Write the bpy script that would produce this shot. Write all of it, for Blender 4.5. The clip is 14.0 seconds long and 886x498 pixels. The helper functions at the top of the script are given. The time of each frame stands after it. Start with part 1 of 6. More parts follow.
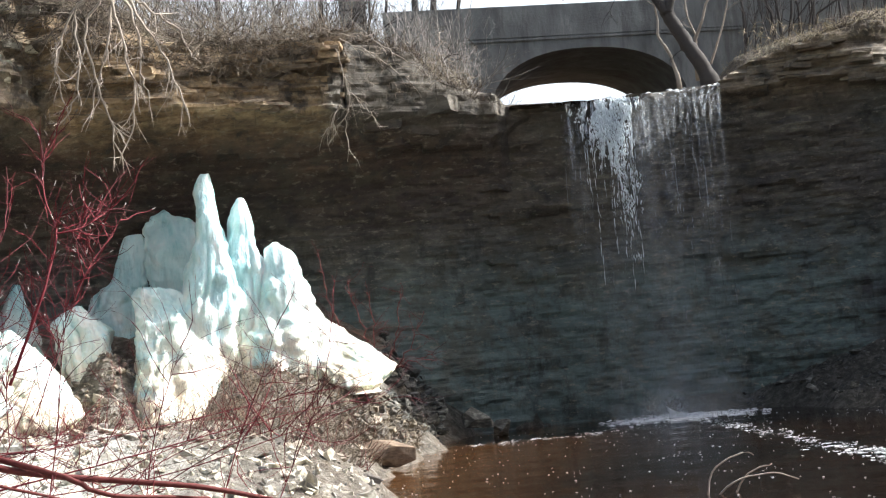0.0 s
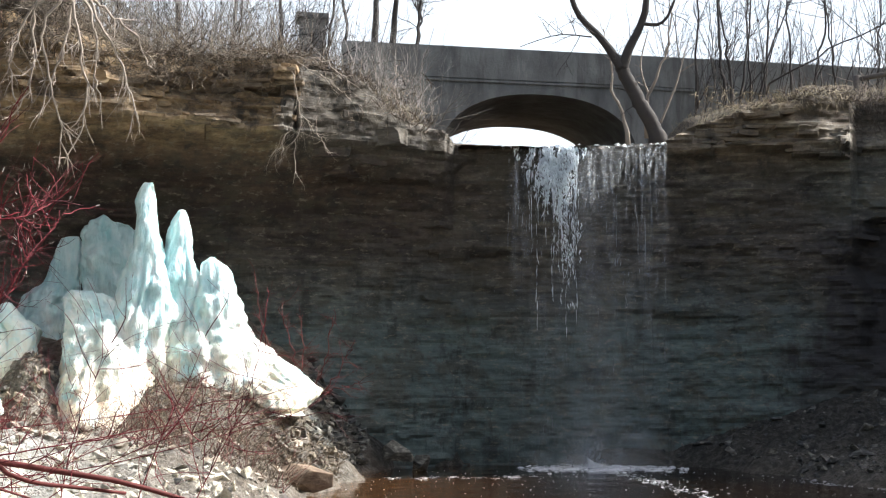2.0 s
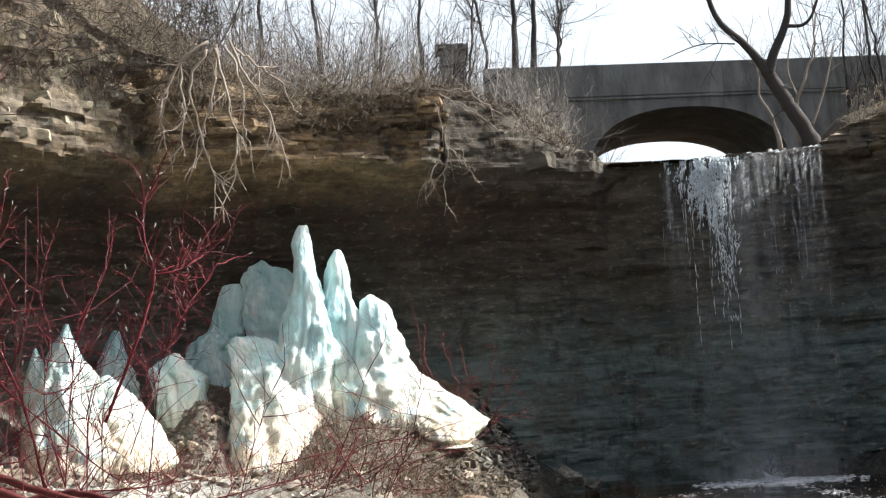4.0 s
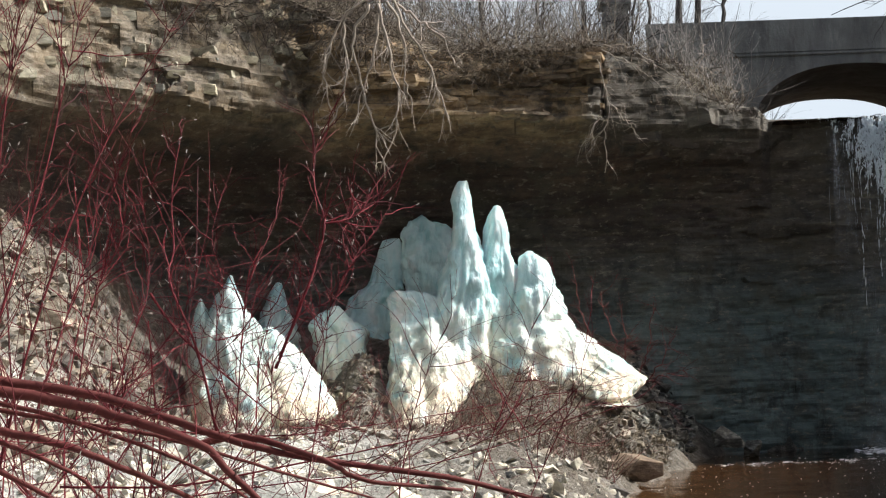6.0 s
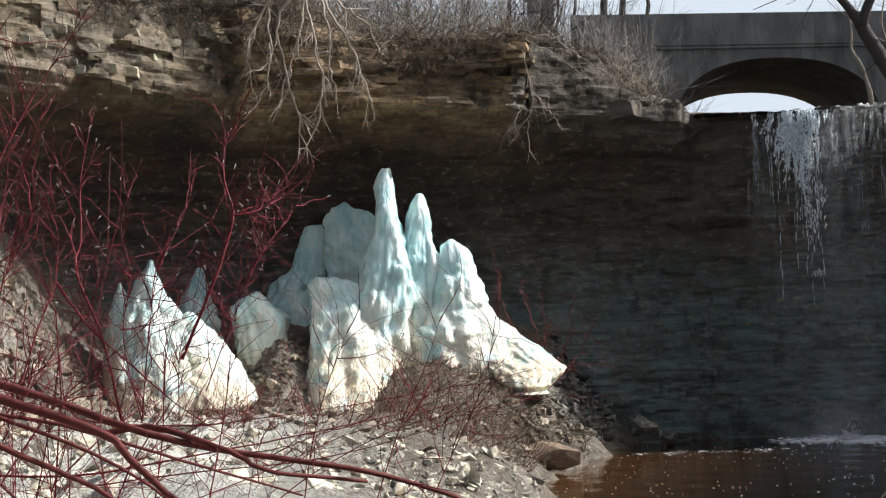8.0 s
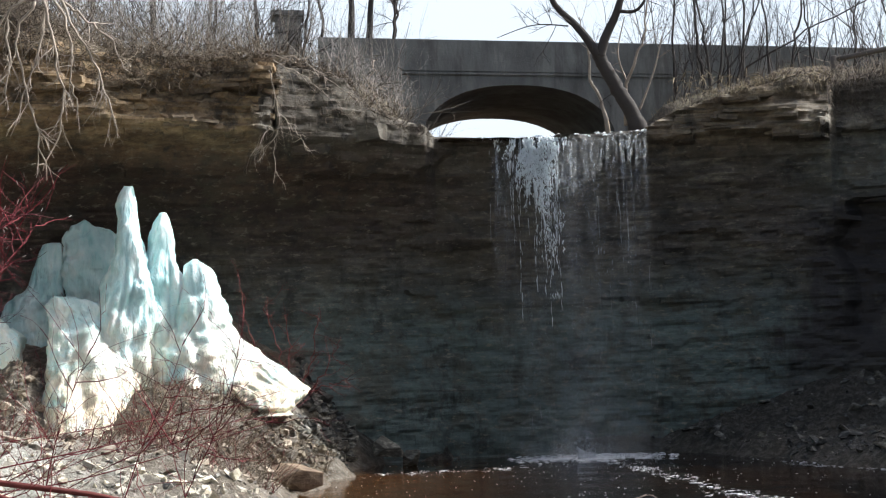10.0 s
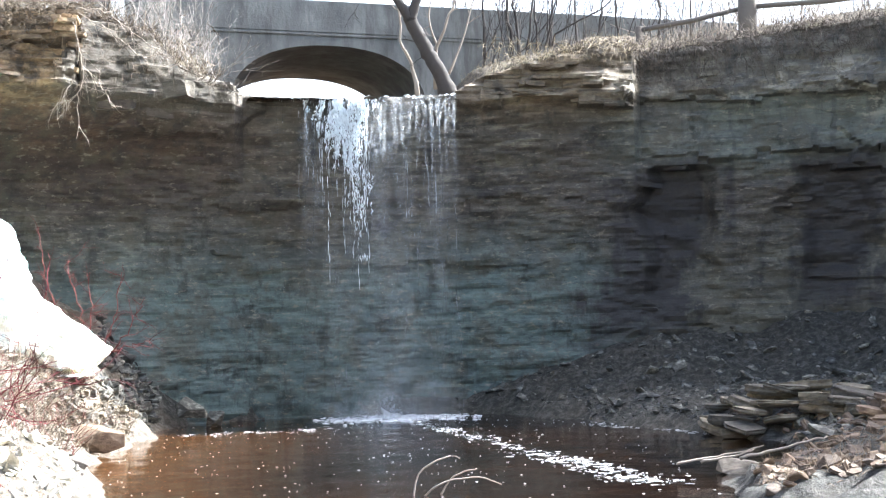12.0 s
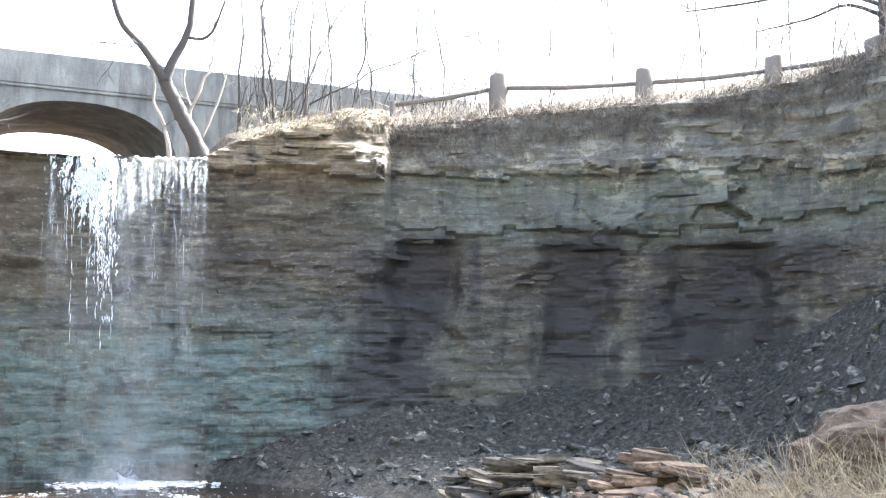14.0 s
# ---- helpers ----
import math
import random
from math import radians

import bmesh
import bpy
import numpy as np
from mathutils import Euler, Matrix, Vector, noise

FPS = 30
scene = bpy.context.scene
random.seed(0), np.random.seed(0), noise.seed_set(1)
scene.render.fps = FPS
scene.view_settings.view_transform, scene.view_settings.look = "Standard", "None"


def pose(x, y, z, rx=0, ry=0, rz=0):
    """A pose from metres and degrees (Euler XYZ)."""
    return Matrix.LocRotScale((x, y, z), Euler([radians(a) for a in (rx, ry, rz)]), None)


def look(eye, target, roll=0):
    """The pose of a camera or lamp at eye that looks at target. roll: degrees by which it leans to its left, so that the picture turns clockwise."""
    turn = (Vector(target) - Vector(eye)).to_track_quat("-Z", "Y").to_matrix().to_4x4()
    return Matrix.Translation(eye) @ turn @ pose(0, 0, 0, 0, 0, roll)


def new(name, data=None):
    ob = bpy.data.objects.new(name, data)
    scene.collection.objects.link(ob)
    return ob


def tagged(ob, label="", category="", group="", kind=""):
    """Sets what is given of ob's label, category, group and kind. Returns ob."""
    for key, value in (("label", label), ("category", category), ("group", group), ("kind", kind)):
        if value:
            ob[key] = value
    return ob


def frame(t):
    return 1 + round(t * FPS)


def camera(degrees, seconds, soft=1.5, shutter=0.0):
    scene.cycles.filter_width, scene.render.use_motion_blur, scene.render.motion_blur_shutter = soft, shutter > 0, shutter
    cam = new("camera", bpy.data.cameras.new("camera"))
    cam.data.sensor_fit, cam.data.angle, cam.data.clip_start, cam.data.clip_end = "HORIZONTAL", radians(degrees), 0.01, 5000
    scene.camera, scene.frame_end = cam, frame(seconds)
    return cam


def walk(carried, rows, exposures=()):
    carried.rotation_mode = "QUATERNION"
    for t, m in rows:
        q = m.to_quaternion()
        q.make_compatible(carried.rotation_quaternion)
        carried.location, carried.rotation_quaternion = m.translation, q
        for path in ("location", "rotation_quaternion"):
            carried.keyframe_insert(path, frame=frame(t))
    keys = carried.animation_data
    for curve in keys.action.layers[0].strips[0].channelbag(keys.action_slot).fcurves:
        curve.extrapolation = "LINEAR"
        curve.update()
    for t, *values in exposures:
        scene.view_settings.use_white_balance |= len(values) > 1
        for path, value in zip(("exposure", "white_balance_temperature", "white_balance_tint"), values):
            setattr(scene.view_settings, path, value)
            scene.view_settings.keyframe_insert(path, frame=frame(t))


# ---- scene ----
E0 = (0.0, 0.0, 2.1)


def aim(yaw, pitch, roll, dx=0.0, dy=0.0, dz=0.0):
    """Camera pose from yaw to the left, pitch up and roll, in degrees, and the sway of the hand."""
    eye = Vector((E0[0] + dx, E0[1] + dy, E0[2] + dz))
    a, b = radians(yaw), radians(pitch)
    ahead = Vector((-math.sin(a) * math.cos(b), math.cos(a) * math.cos(b), math.sin(b)))
    return look(eye, eye + 10 * ahead, roll)


cam = camera(32.05, 14.0, soft=1.2)
walk(cam, [(t, aim(*r)) for t, *r in (
    (0, 10.88, 3.45, -5.43, -0.025, 0.072, 0.026),
    (0.5, 9.59, 4.31, -4.30, -0.002, -0.029, 0.008),
    (1, 12.33, 5.61, -3.08, 0.012, -0.029, -0.004),
    (1.5, 7.96, 4.99, -2.75, 0.015, -0.043, -0.012),
    (2, 8.53, 4.67, -0.18, 0.007, -0.059, -0.025),
    (2.5, 11.39, 4.51, -1.97, 0.010, -0.035, -0.017),
    (2.7, 12.51, 4.68, -2.77, -0.002, -0.019, -0.016),
    (4.8, 14.62, 6.07, -3.69, -0.009, 0.064, -0.003),
    (5, 15.20, 5.92, -2.77, -0.026, 0.068, -0.009),
    (5.5, 18.34, 5.42, -1.06, -0.058, 0.071, -0.006),
    (6, 20.22, 4.58, -2.62, -0.055, 0.062, -0.023),
    (6.5, 20.24, 3.47, -2.46, -0.025, 0.053, -0.022),
    (7, 22.68, 3.88, -3.01, -0.020, 0.049, -0.008),
    (7.5, 20.19, 4.24, -1.97, 0.011, 0.035, -0.003),
    (8, 17.46, 3.96, -2.05, 0.023, 0.037, -0.002),
    (8.5, 13.39, 3.66, -1.77, 0.011, 0.066, 0.005),
    (9, 10.60, 4.20, -1.57, 0.030, 0.009, 0.007),
    (9.2, 10.06, 4.41, -1.58, 0.038, -0.012, 0.009),
    (11.3, 4.89, 3.63, -2.09, 0.025, -0.003, 0.008),
    (11.5, 4.41, 3.16, -1.81, 0.032, -0.005, 0.014),
    (12, 0.84, 2.71, -1.65, 0.013, -0.009, 0.016),
    (12.5, 0.00, 3.01, -0.00, -0.001, -0.001, -0.000),
    (13, -0.74, 3.76, -0.66, 0.012, -0.062, 0.018),
    (13.5, -4.44, 4.29, -1.00, 0.028, -0.085, 0.033),
    (14, -8.51, 5.10, 0.01, 0.036, -0.124, 0.027),
)], exposures=[
    (0.0, 1.3, 5980, 10), (1.0, 1.33, 6000, 10), (2.0, 1.22, 6000, 10), (2.6, 1.25, 6030, 10), (5.0, 0.62, 6200, 10), (6.5, 0.5, 6050, 10), (9.0, 0.42, 6020, 10),
    (11.5, 2.27, 5720, 9), (12.0, 2.7, 5640, 9), (12.5, 2.86, 5600, 9), (13.0, 2.88, 5600, 9), (13.5, 3.48, 5650, 9), (14.0, 3.66, 5740, 9),
])

# ---- world, sun ----
SUN_AZ, SUN_EL = 64.0, 41.0
world = bpy.data.worlds.new("sky")
scene.world = world
world.use_nodes = True
wn = world.node_tree
sky = wn.nodes.new("ShaderNodeTexSky")
sky.sky_type = "NISHITA"
sky.sun_disc = False
sky.sun_elevation = radians(SUN_EL)
sky.sun_rotation = radians(SUN_AZ)
sky.air_density, sky.dust_density, sky.ozone_density = 1.0, 10.0, 1.6
bgn = wn.nodes["Background"]
bgn.inputs["Strength"].default_value = 0.112
wn.links.new(sky.outputs[0], bgn.inputs["Color"])
sun_data = bpy.data.lights.new("sun", "SUN")
sun_data.energy, sun_data.angle, sun_data.color = 5.0, radians(0.53), (1.0, 0.96, 0.9)
sun = new("sun", sun_data)
_a, _e = radians(SUN_AZ), radians(SUN_EL)
_to = Vector((math.sin(_a) * math.cos(_e), math.cos(_a) * math.cos(_e), math.sin(_e)))
sun.matrix_world = look(_to * 60, (0, 0, 0))

# ---- materials ----


def mat(name):
    m = bpy.data.materials.new(name)
    m.use_nodes = True
    nt = m.node_tree
    return m, nt, nt.nodes["Principled BSDF"]


def nd(nt, kind, **kw):
    n = nt.nodes.new(kind)
    for k, v in kw.items():
        n.inputs[k.replace("_", " ")].default_value = v
    return n


def coords(nt, scale=(1, 1, 1), rot=(0, 0, 0)):
    g = nt.nodes.new("ShaderNodeNewGeometry")
    mp = nt.nodes.new("ShaderNodeMapping")
    mp.inputs["Scale"].default_value = scale
    mp.inputs["Rotation"].default_value = rot
    nt.links.new(g.outputs["Position"], mp.inputs["Vector"])
    return mp.outputs[0]


def noise_tex(nt, scale, detail=5.0, rough=0.6, vec=None, distortion=0.0):
    n = nd(nt, "ShaderNodeTexNoise", Scale=scale, Detail=detail, Roughness=rough, Distortion=distortion)
    nt.links.new(vec if vec is not None else coords(nt), n.inputs["Vector"])
    return n.outputs["Fac"]


def ramp(nt, fac, stops):
    r = nt.nodes.new("ShaderNodeValToRGB")
    els = r.color_ramp.elements
    while len(els) < len(stops):
        els.new(0.5)
    for e, (p, c) in zip(els, stops):
        e.position = p
        e.color = (*c, 1) if len(c) == 3 else c
    nt.links.new(fac, r.inputs[0])
    return r.outputs[0]


def grey(nt, fac, lo, hi, a=0.0, b=1.0):
    """fac between lo and hi mapped to a..b, clamped."""
    m = nt.nodes.new("ShaderNodeMapRange")
    m.inputs["From Min"].default_value, m.inputs["From Max"].default_value = lo, hi
    m.inputs["To Min"].default_value, m.inputs["To Max"].default_value = a, b
    nt.links.new(fac, m.inputs["Value"])
    return m.outputs[0]


def mixcol(nt, fac, a, b, kind="MIX"):
    m = nt.nodes.new("ShaderNodeMixRGB")
    m.blend_type = kind
    for sock, v in ((m.inputs[0], fac), (m.inputs[1], a), (m.inputs[2], b)):
        if isinstance(v, bpy.types.NodeSocket):
            nt.links.new(v, sock)
        elif isinstance(v, (int, float)):
            sock.default_value = v
        else:
            sock.default_value = (*v, 1)
    return m.outputs[0]


def calc(nt, op, a, b):
    m = nt.nodes.new("ShaderNodeMath")
    m.operation = op
    for sock, v in zip(m.inputs, (a, b)):
        if isinstance(v, bpy.types.NodeSocket):
            nt.links.new(v, sock)
        else:
            sock.default_value = v
    return m.outputs[0]


def bump(nt, p, height, strength, dist):
    b = nt.nodes.new("ShaderNodeBump")
    b.inputs["Strength"].default_value, b.inputs["Distance"].default_value = strength, dist
    nt.links.new(height, b.inputs["Height"])
    nt.links.new(b.outputs[0], p.inputs["Normal"])


def axis(nt, which):
    g = nt.nodes.new("ShaderNodeNewGeometry")
    s = nt.nodes.new("ShaderNodeSeparateXYZ")
    nt.links.new(g.outputs["Position"], s.inputs[0])
    return s.outputs[which]


def cliff_material():
    m, nt, p = mat("layered_limestone_and_shale")
    z, x = axis(nt, "Z"), axis(nt, "X")
    wav = noise_tex(nt, 0.45, 5, 0.65)
    zz = calc(nt, "ADD", z, calc(nt, "MULTIPLY", calc(nt, "SUBTRACT", wav, 0.5), 1.7))
    strata = noise_tex(nt, 1.0, 6, 0.62, coords(nt, (0.5, 0.5, 6.0)), 0.4)
    cloud = noise_tex(nt, 1.0, 8, 0.68, coords(nt, (1.1, 1.1, 1.7)), 0.3)
    grain = noise_tex(nt, 1.0, 6, 0.75, coords(nt, (5.0, 5.0, 9.5)), 0.4)
    v = calc(nt, "ADD", calc(nt, "ADD", calc(nt, "MULTIPLY", strata, 0.38), calc(nt, "MULTIPLY", cloud, 0.3)), calc(nt, "MULTIPLY", grain, 0.32))
    # stone of the wall: brown-olive above, grey-teal shale below
    upper = ramp(nt, v, [(0.36, (0.022, 0.018, 0.015)), (0.46, (0.052, 0.044, 0.036)), (0.54, (0.09, 0.079, 0.062)), (0.65, (0.2, 0.185, 0.13))])
    lower = ramp(nt, v, [(0.36, (0.042, 0.053, 0.047)), (0.46, (0.074, 0.098, 0.088)), (0.55, (0.105, 0.135, 0.12)), (0.66, (0.175, 0.205, 0.182))])
    olive = ramp(nt, v, [(0.36, (0.036, 0.033, 0.026)), (0.46, (0.078, 0.073, 0.055)), (0.54, (0.115, 0.11, 0.08)), (0.66, (0.21, 0.2, 0.155))])
    lower = mixcol(nt, grey(nt, calc(nt, "ADD", x, calc(nt, "MULTIPLY", cloud, 3.0)), 4.2, 6.4), lower, olive)
    col = mixcol(nt, grey(nt, zz, 2.9, 4.6), lower, upper)
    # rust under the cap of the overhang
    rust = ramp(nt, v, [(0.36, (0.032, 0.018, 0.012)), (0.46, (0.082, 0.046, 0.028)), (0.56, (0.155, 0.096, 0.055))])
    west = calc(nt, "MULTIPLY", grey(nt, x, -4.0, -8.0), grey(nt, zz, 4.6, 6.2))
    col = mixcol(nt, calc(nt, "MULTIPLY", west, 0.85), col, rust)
    # shadow of the overhang, painted as a dark band below the cap
    cap_shade = calc(nt, "MULTIPLY", grey(nt, x, -4.5, -6.5), calc(nt, "MULTIPLY", grey(nt, zz, 4.2, 5.6), grey(nt, wav, 0.62, 0.4, 0.25, 0.75)))
    col = mixcol(nt, cap_shade, col, (0.022, 0.015, 0.012))
    # cap: tawny brown in the middle, pale and golden towards the west
    cap = ramp(nt, v, [(0.37, (0.065, 0.041, 0.021)), (0.46, (0.17, 0.114, 0.058)), (0.54, (0.285, 0.205, 0.11)), (0.64, (0.46, 0.365, 0.225))])
    pale = ramp(nt, v, [(0.38, (0.045, 0.031, 0.017)), (0.46, (0.1, 0.073, 0.042)), (0.54, (0.15, 0.114, 0.068)), (0.64, (0.25, 0.205, 0.14))])
    cap = mixcol(nt, grey(nt, calc(nt, "ADD", x, calc(nt, "MULTIPLY", cloud, 3.0)), -11.2, -12.8), cap, pale)
    bleach = noise_tex(nt, 0.55, 6, 0.6)
    cap = mixcol(nt, calc(nt, "MULTIPLY", grey(nt, bleach, 0.5, 0.56), grey(nt, x, -12.2, -13.4, 0.0, 0.28)), cap, ramp(nt, grain, [(0.36, (0.08, 0.068, 0.048)), (0.5, (0.22, 0.2, 0.16)), (0.64, (0.37, 0.345, 0.29))]))
    drab = ramp(nt, v, [(0.34, (0.036, 0.03, 0.023)), (0.5, (0.085, 0.074, 0.056)), (0.66, (0.16, 0.145, 0.112))])
    cap = mixcol(nt, calc(nt, "MULTIPLY", grey(nt, x, -8.35, -8.05), grey(nt, x, 0.2, -0.6, 0.6, 1.0)), cap, drab)
    col = mixcol(nt, grey(nt, zz, 6.6, 7.2), col, cap)
    greycap = ramp(nt, v, [(0.36, (0.058, 0.063, 0.05)), (0.5, (0.1, 0.107, 0.086)), (0.65, (0.165, 0.172, 0.14))])
    browncap = ramp(nt, v, [(0.36, (0.066, 0.06, 0.046)), (0.5, (0.125, 0.113, 0.086)), (0.65, (0.23, 0.21, 0.158))])
    greycap = mixcol(nt, grey(nt, zz, 6.9, 7.2), greycap, browncap)
    col = mixcol(nt, calc(nt, "MULTIPLY", grey(nt, calc(nt, "ADD", x, calc(nt, "MULTIPLY", calc(nt, "SUBTRACT", wav, 0.5), 8.0)), 2.6, 5.4), grey(nt, zz, 5.2, 5.9)), col, greycap)
    # moss, soil and lichen
    moss = noise_tex(nt, 1.5, 7, 0.68)
    col = mixcol(nt, grey(nt, moss, 0.49, 0.6, 0.0, 0.6), col, (0.07, 0.06, 0.04))
    stain = noise_tex(nt, 1.0, 7, 0.68, coords(nt, (1.9, 1.9, 1.2)))
    col = mixcol(nt, grey(nt, stain, 0.46, 0.36, 0.0, 0.7), col, (0.026, 0.024, 0.02))
    fleck = noise_tex(nt, 1.0, 5, 0.7, coords(nt, (4.2, 4.2, 10.0)))
    col = mixcol(nt, grey(nt, fleck, 0.57, 0.66, 0.0, 0.65), col, (0.22, 0.195, 0.145))
    col = mixcol(nt, grey(nt, fleck, 0.4, 0.32, 0.0, 0.6), col, (0.03, 0.026, 0.021))
    parting = noise_tex(nt, 1.0, 5, 0.6, coords(nt, (0.5, 0.5, 8.0)), 0.6)
    col = mixcol(nt, grey(nt, parting, 0.37, 0.31, 0.0, 0.6), col, (0.024, 0.021, 0.018))
    # dark seeps that run down the face
    ragged = calc(nt, "ADD", calc(nt, "MULTIPLY", noise_tex(nt, 0.9, 7, 0.7), 1.2), calc(nt, "MULTIPLY", noise_tex(nt, 1.0, 4, 0.6, coords(nt, (2.2, 2.2, 0.3))), 0.9))
    seepf = None
    for centre, half, top, foot, slant in ((4.6, 1.3, 5.7, 1.4, 0.25), (8.8, 1.15, 5.9, 2.2, 0.1), (11.9, 2.0, 5.6, 2.3, 0.1)):
        xs = calc(nt, "SUBTRACT", x, calc(nt, "MULTIPLY", calc(nt, "SUBTRACT", z, 4.0), slant))
        off = calc(nt, "ABSOLUTE", calc(nt, "SUBTRACT", xs, centre), 0)
        s = calc(nt, "ADD", calc(nt, "SUBTRACT", 1.0, calc(nt, "DIVIDE", off, half)), calc(nt, "MULTIPLY", calc(nt, "SUBTRACT", ragged, 1.05), 2.6))
        s = calc(nt, "MULTIPLY", grey(nt, s, -0.2, 0.5), calc(nt, "MULTIPLY", grey(nt, zz, top + 0.25, top - 0.2), grey(nt, zz, foot - 0.9, foot + 0.6)))
        seepf = s if seepf is None else calc(nt, "MAXIMUM", seepf, s)
    # pale and dark runs below the brow on the east side
    runs = noise_tex(nt, 1.0, 5, 0.65, coords(nt, (4.0, 4.0, 0.35)))
    eastband = calc(nt, "MULTIPLY", grey(nt, calc(nt, "ADD", x, calc(nt, "MULTIPLY", calc(nt, "SUBTRACT", wav, 0.5), 8.0)), 2.8, 5.2), grey(nt, zz, 4.8, 5.8))
    col = mixcol(nt, calc(nt, "MULTIPLY", grey(nt, runs, 0.5, 0.62, 0.0, 0.6), eastband), col, (0.05, 0.052, 0.048))
    shelf = calc(nt, "MULTIPLY", eastband, calc(nt, "MULTIPLY", grey(nt, zz, 6.5, 6.8), grey(nt, zz, 8.0, 7.5)))
    col = mixcol(nt, calc(nt, "MULTIPLY", grey(nt, cloud, 0.54, 0.6, 0.0, 0.6), shelf), col, (0.34, 0.31, 0.24))
    col = mixcol(nt, calc(nt, "MULTIPLY", seepf, 0.9), col, (0.019, 0.016, 0.015))
    nt.links.new(col, p.inputs["Base Color"])
    nt.links.new(grey(nt, seepf, 0, 1, 0.88, 0.7), p.inputs["Roughness"])
    h = calc(nt, "ADD", calc(nt, "ADD", calc(nt, "MULTIPLY", grain, 0.8), calc(nt, "MULTIPLY", parting, 0.5)), cloud)
    bump(nt, p, h, 0.6, 0.07)
    return m


def rock_material(name, dark, mid, pale, scale=6.0):
    m, nt, p = mat(name)
    a = noise_tex(nt, scale, 6, 0.65, coords(nt, (1, 1, 2.2)))
    b = noise_tex(nt, scale * 5, 4, 0.7)
    info = nt.nodes.new("ShaderNodeObjectInfo")
    isl = nt.nodes.new("ShaderNodeNewGeometry")
    rnd = calc(nt, "FRACT", calc(nt, "ADD", info.outputs["Random"], isl.outputs["Random Per Island"]), 0)
    col = ramp(nt, a, [(0.3, dark), (0.5, mid), (0.72, pale)])
    col = mixcol(nt, 1.0, col, ramp(nt, rnd, [(0.0, (0.5, 0.5, 0.52)), (0.5, (0.95, 0.92, 0.88)), (1.0, (1.5, 1.4, 1.25))]), "MULTIPLY")
    col = mixcol(nt, grey(nt, b, 0.6, 0.75, 0, 0.4), col, dark)
    nt.links.new(col, p.inputs["Base Color"])
    p.inputs["Roughness"].default_value = 0.85
    bump(nt, p, calc(nt, "ADD", a, calc(nt, "MULTIPLY", b, 0.4)), 0.7, 0.03)
    return m


def ground_material():
    m, nt, p = mat("gravel_and_shale_scree")
    far = calc(nt, "MAXIMUM", calc(nt, "SUBTRACT", axis(nt, "Y"), 30.5), 0.0)
    x = calc(nt, "ADD", axis(nt, "X"), calc(nt, "MULTIPLY", far, 1.6))
    a = noise_tex(nt, 0.8, 6, 0.65)
    b = noise_tex(nt, 7.0, 6, 0.75)
    c = noise_tex(nt, 28.0, 4, 0.7)
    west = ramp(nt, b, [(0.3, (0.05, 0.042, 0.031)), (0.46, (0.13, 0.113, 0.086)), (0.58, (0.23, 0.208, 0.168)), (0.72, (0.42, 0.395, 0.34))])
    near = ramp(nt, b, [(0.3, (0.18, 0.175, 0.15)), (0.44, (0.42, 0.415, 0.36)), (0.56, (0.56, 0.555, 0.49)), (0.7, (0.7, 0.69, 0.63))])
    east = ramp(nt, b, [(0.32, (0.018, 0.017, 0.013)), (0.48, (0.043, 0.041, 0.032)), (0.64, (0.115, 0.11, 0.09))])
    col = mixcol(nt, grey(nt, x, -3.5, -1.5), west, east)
    col = mixcol(nt, calc(nt, "MULTIPLY", grey(nt, a, 0.46, 0.6, 0, 0.6), grey(nt, x, -1.5, -3.5, 0.15, 1.0)), col, (0.12, 0.085, 0.05))
    bar = calc(nt, "MULTIPLY", grey(nt, calc(nt, "ADD", axis(nt, "Y"), calc(nt, "MULTIPLY", a, 4.0)), 26.0, 22.0), calc(nt, "MULTIPLY", grey(nt, axis(nt, "Z"), 3.0, 2.2), grey(nt, calc(nt, "ADD", axis(nt, "X"), calc(nt, "MULTIPLY", axis(nt, "Y"), 0.4)), 0.6, -1.2)))
    col = mixcol(nt, bar, col, near)
    col = mixcol(nt, grey(nt, c, 0.62, 0.75, 0, 0.5), col, (0.05, 0.042, 0.036))
    nt.links.new(col, p.inputs["Base Color"])
    p.inputs["Roughness"].default_value = 0.95
    bump(nt, p, calc(nt, "ADD", b, calc(nt, "MULTIPLY", c, 0.5)), 1.0, 0.08)
    return m


def turf_material():
    m, nt, p = mat("dry_turf")
    a = noise_tex(nt, 0.7, 5, 0.6)
    b = noise_tex(nt, 14.0, 5, 0.75)
    col = ramp(nt, b, [(0.3, (0.04, 0.031, 0.02)), (0.5, (0.11, 0.088, 0.058)), (0.7, (0.24, 0.2, 0.13))])
    col = mixcol(nt, grey(nt, a, 0.5, 0.65, 0, 0.6), col, (0.12, 0.12, 0.05))
    nt.links.new(col, p.inputs["Base Color"])
    p.inputs["Roughness"].default_value = 1.0
    bump(nt, p, b, 1.0, 0.08)
    return m


def wood_material(name, lo, hi, scale=30.0, rough=0.8):
    m, nt, p = mat(name)
    a = noise_tex(nt, scale, 4, 0.7)
    isl = nt.nodes.new("ShaderNodeNewGeometry")
    t = calc(nt, "ADD", calc(nt, "MULTIPLY", isl.outputs["Random Per Island"], 0.6), calc(nt, "MULTIPLY", a, 0.45))
    nt.links.new(ramp(nt, t, [(0.15, lo), (0.85, hi)]), p.inputs["Base Color"])
    p.inputs["Roughness"].default_value = rough
    p.inputs["Specular IOR Level"].default_value = 0.3
    bump(nt, p, a, 0.5, 0.005)
    return m


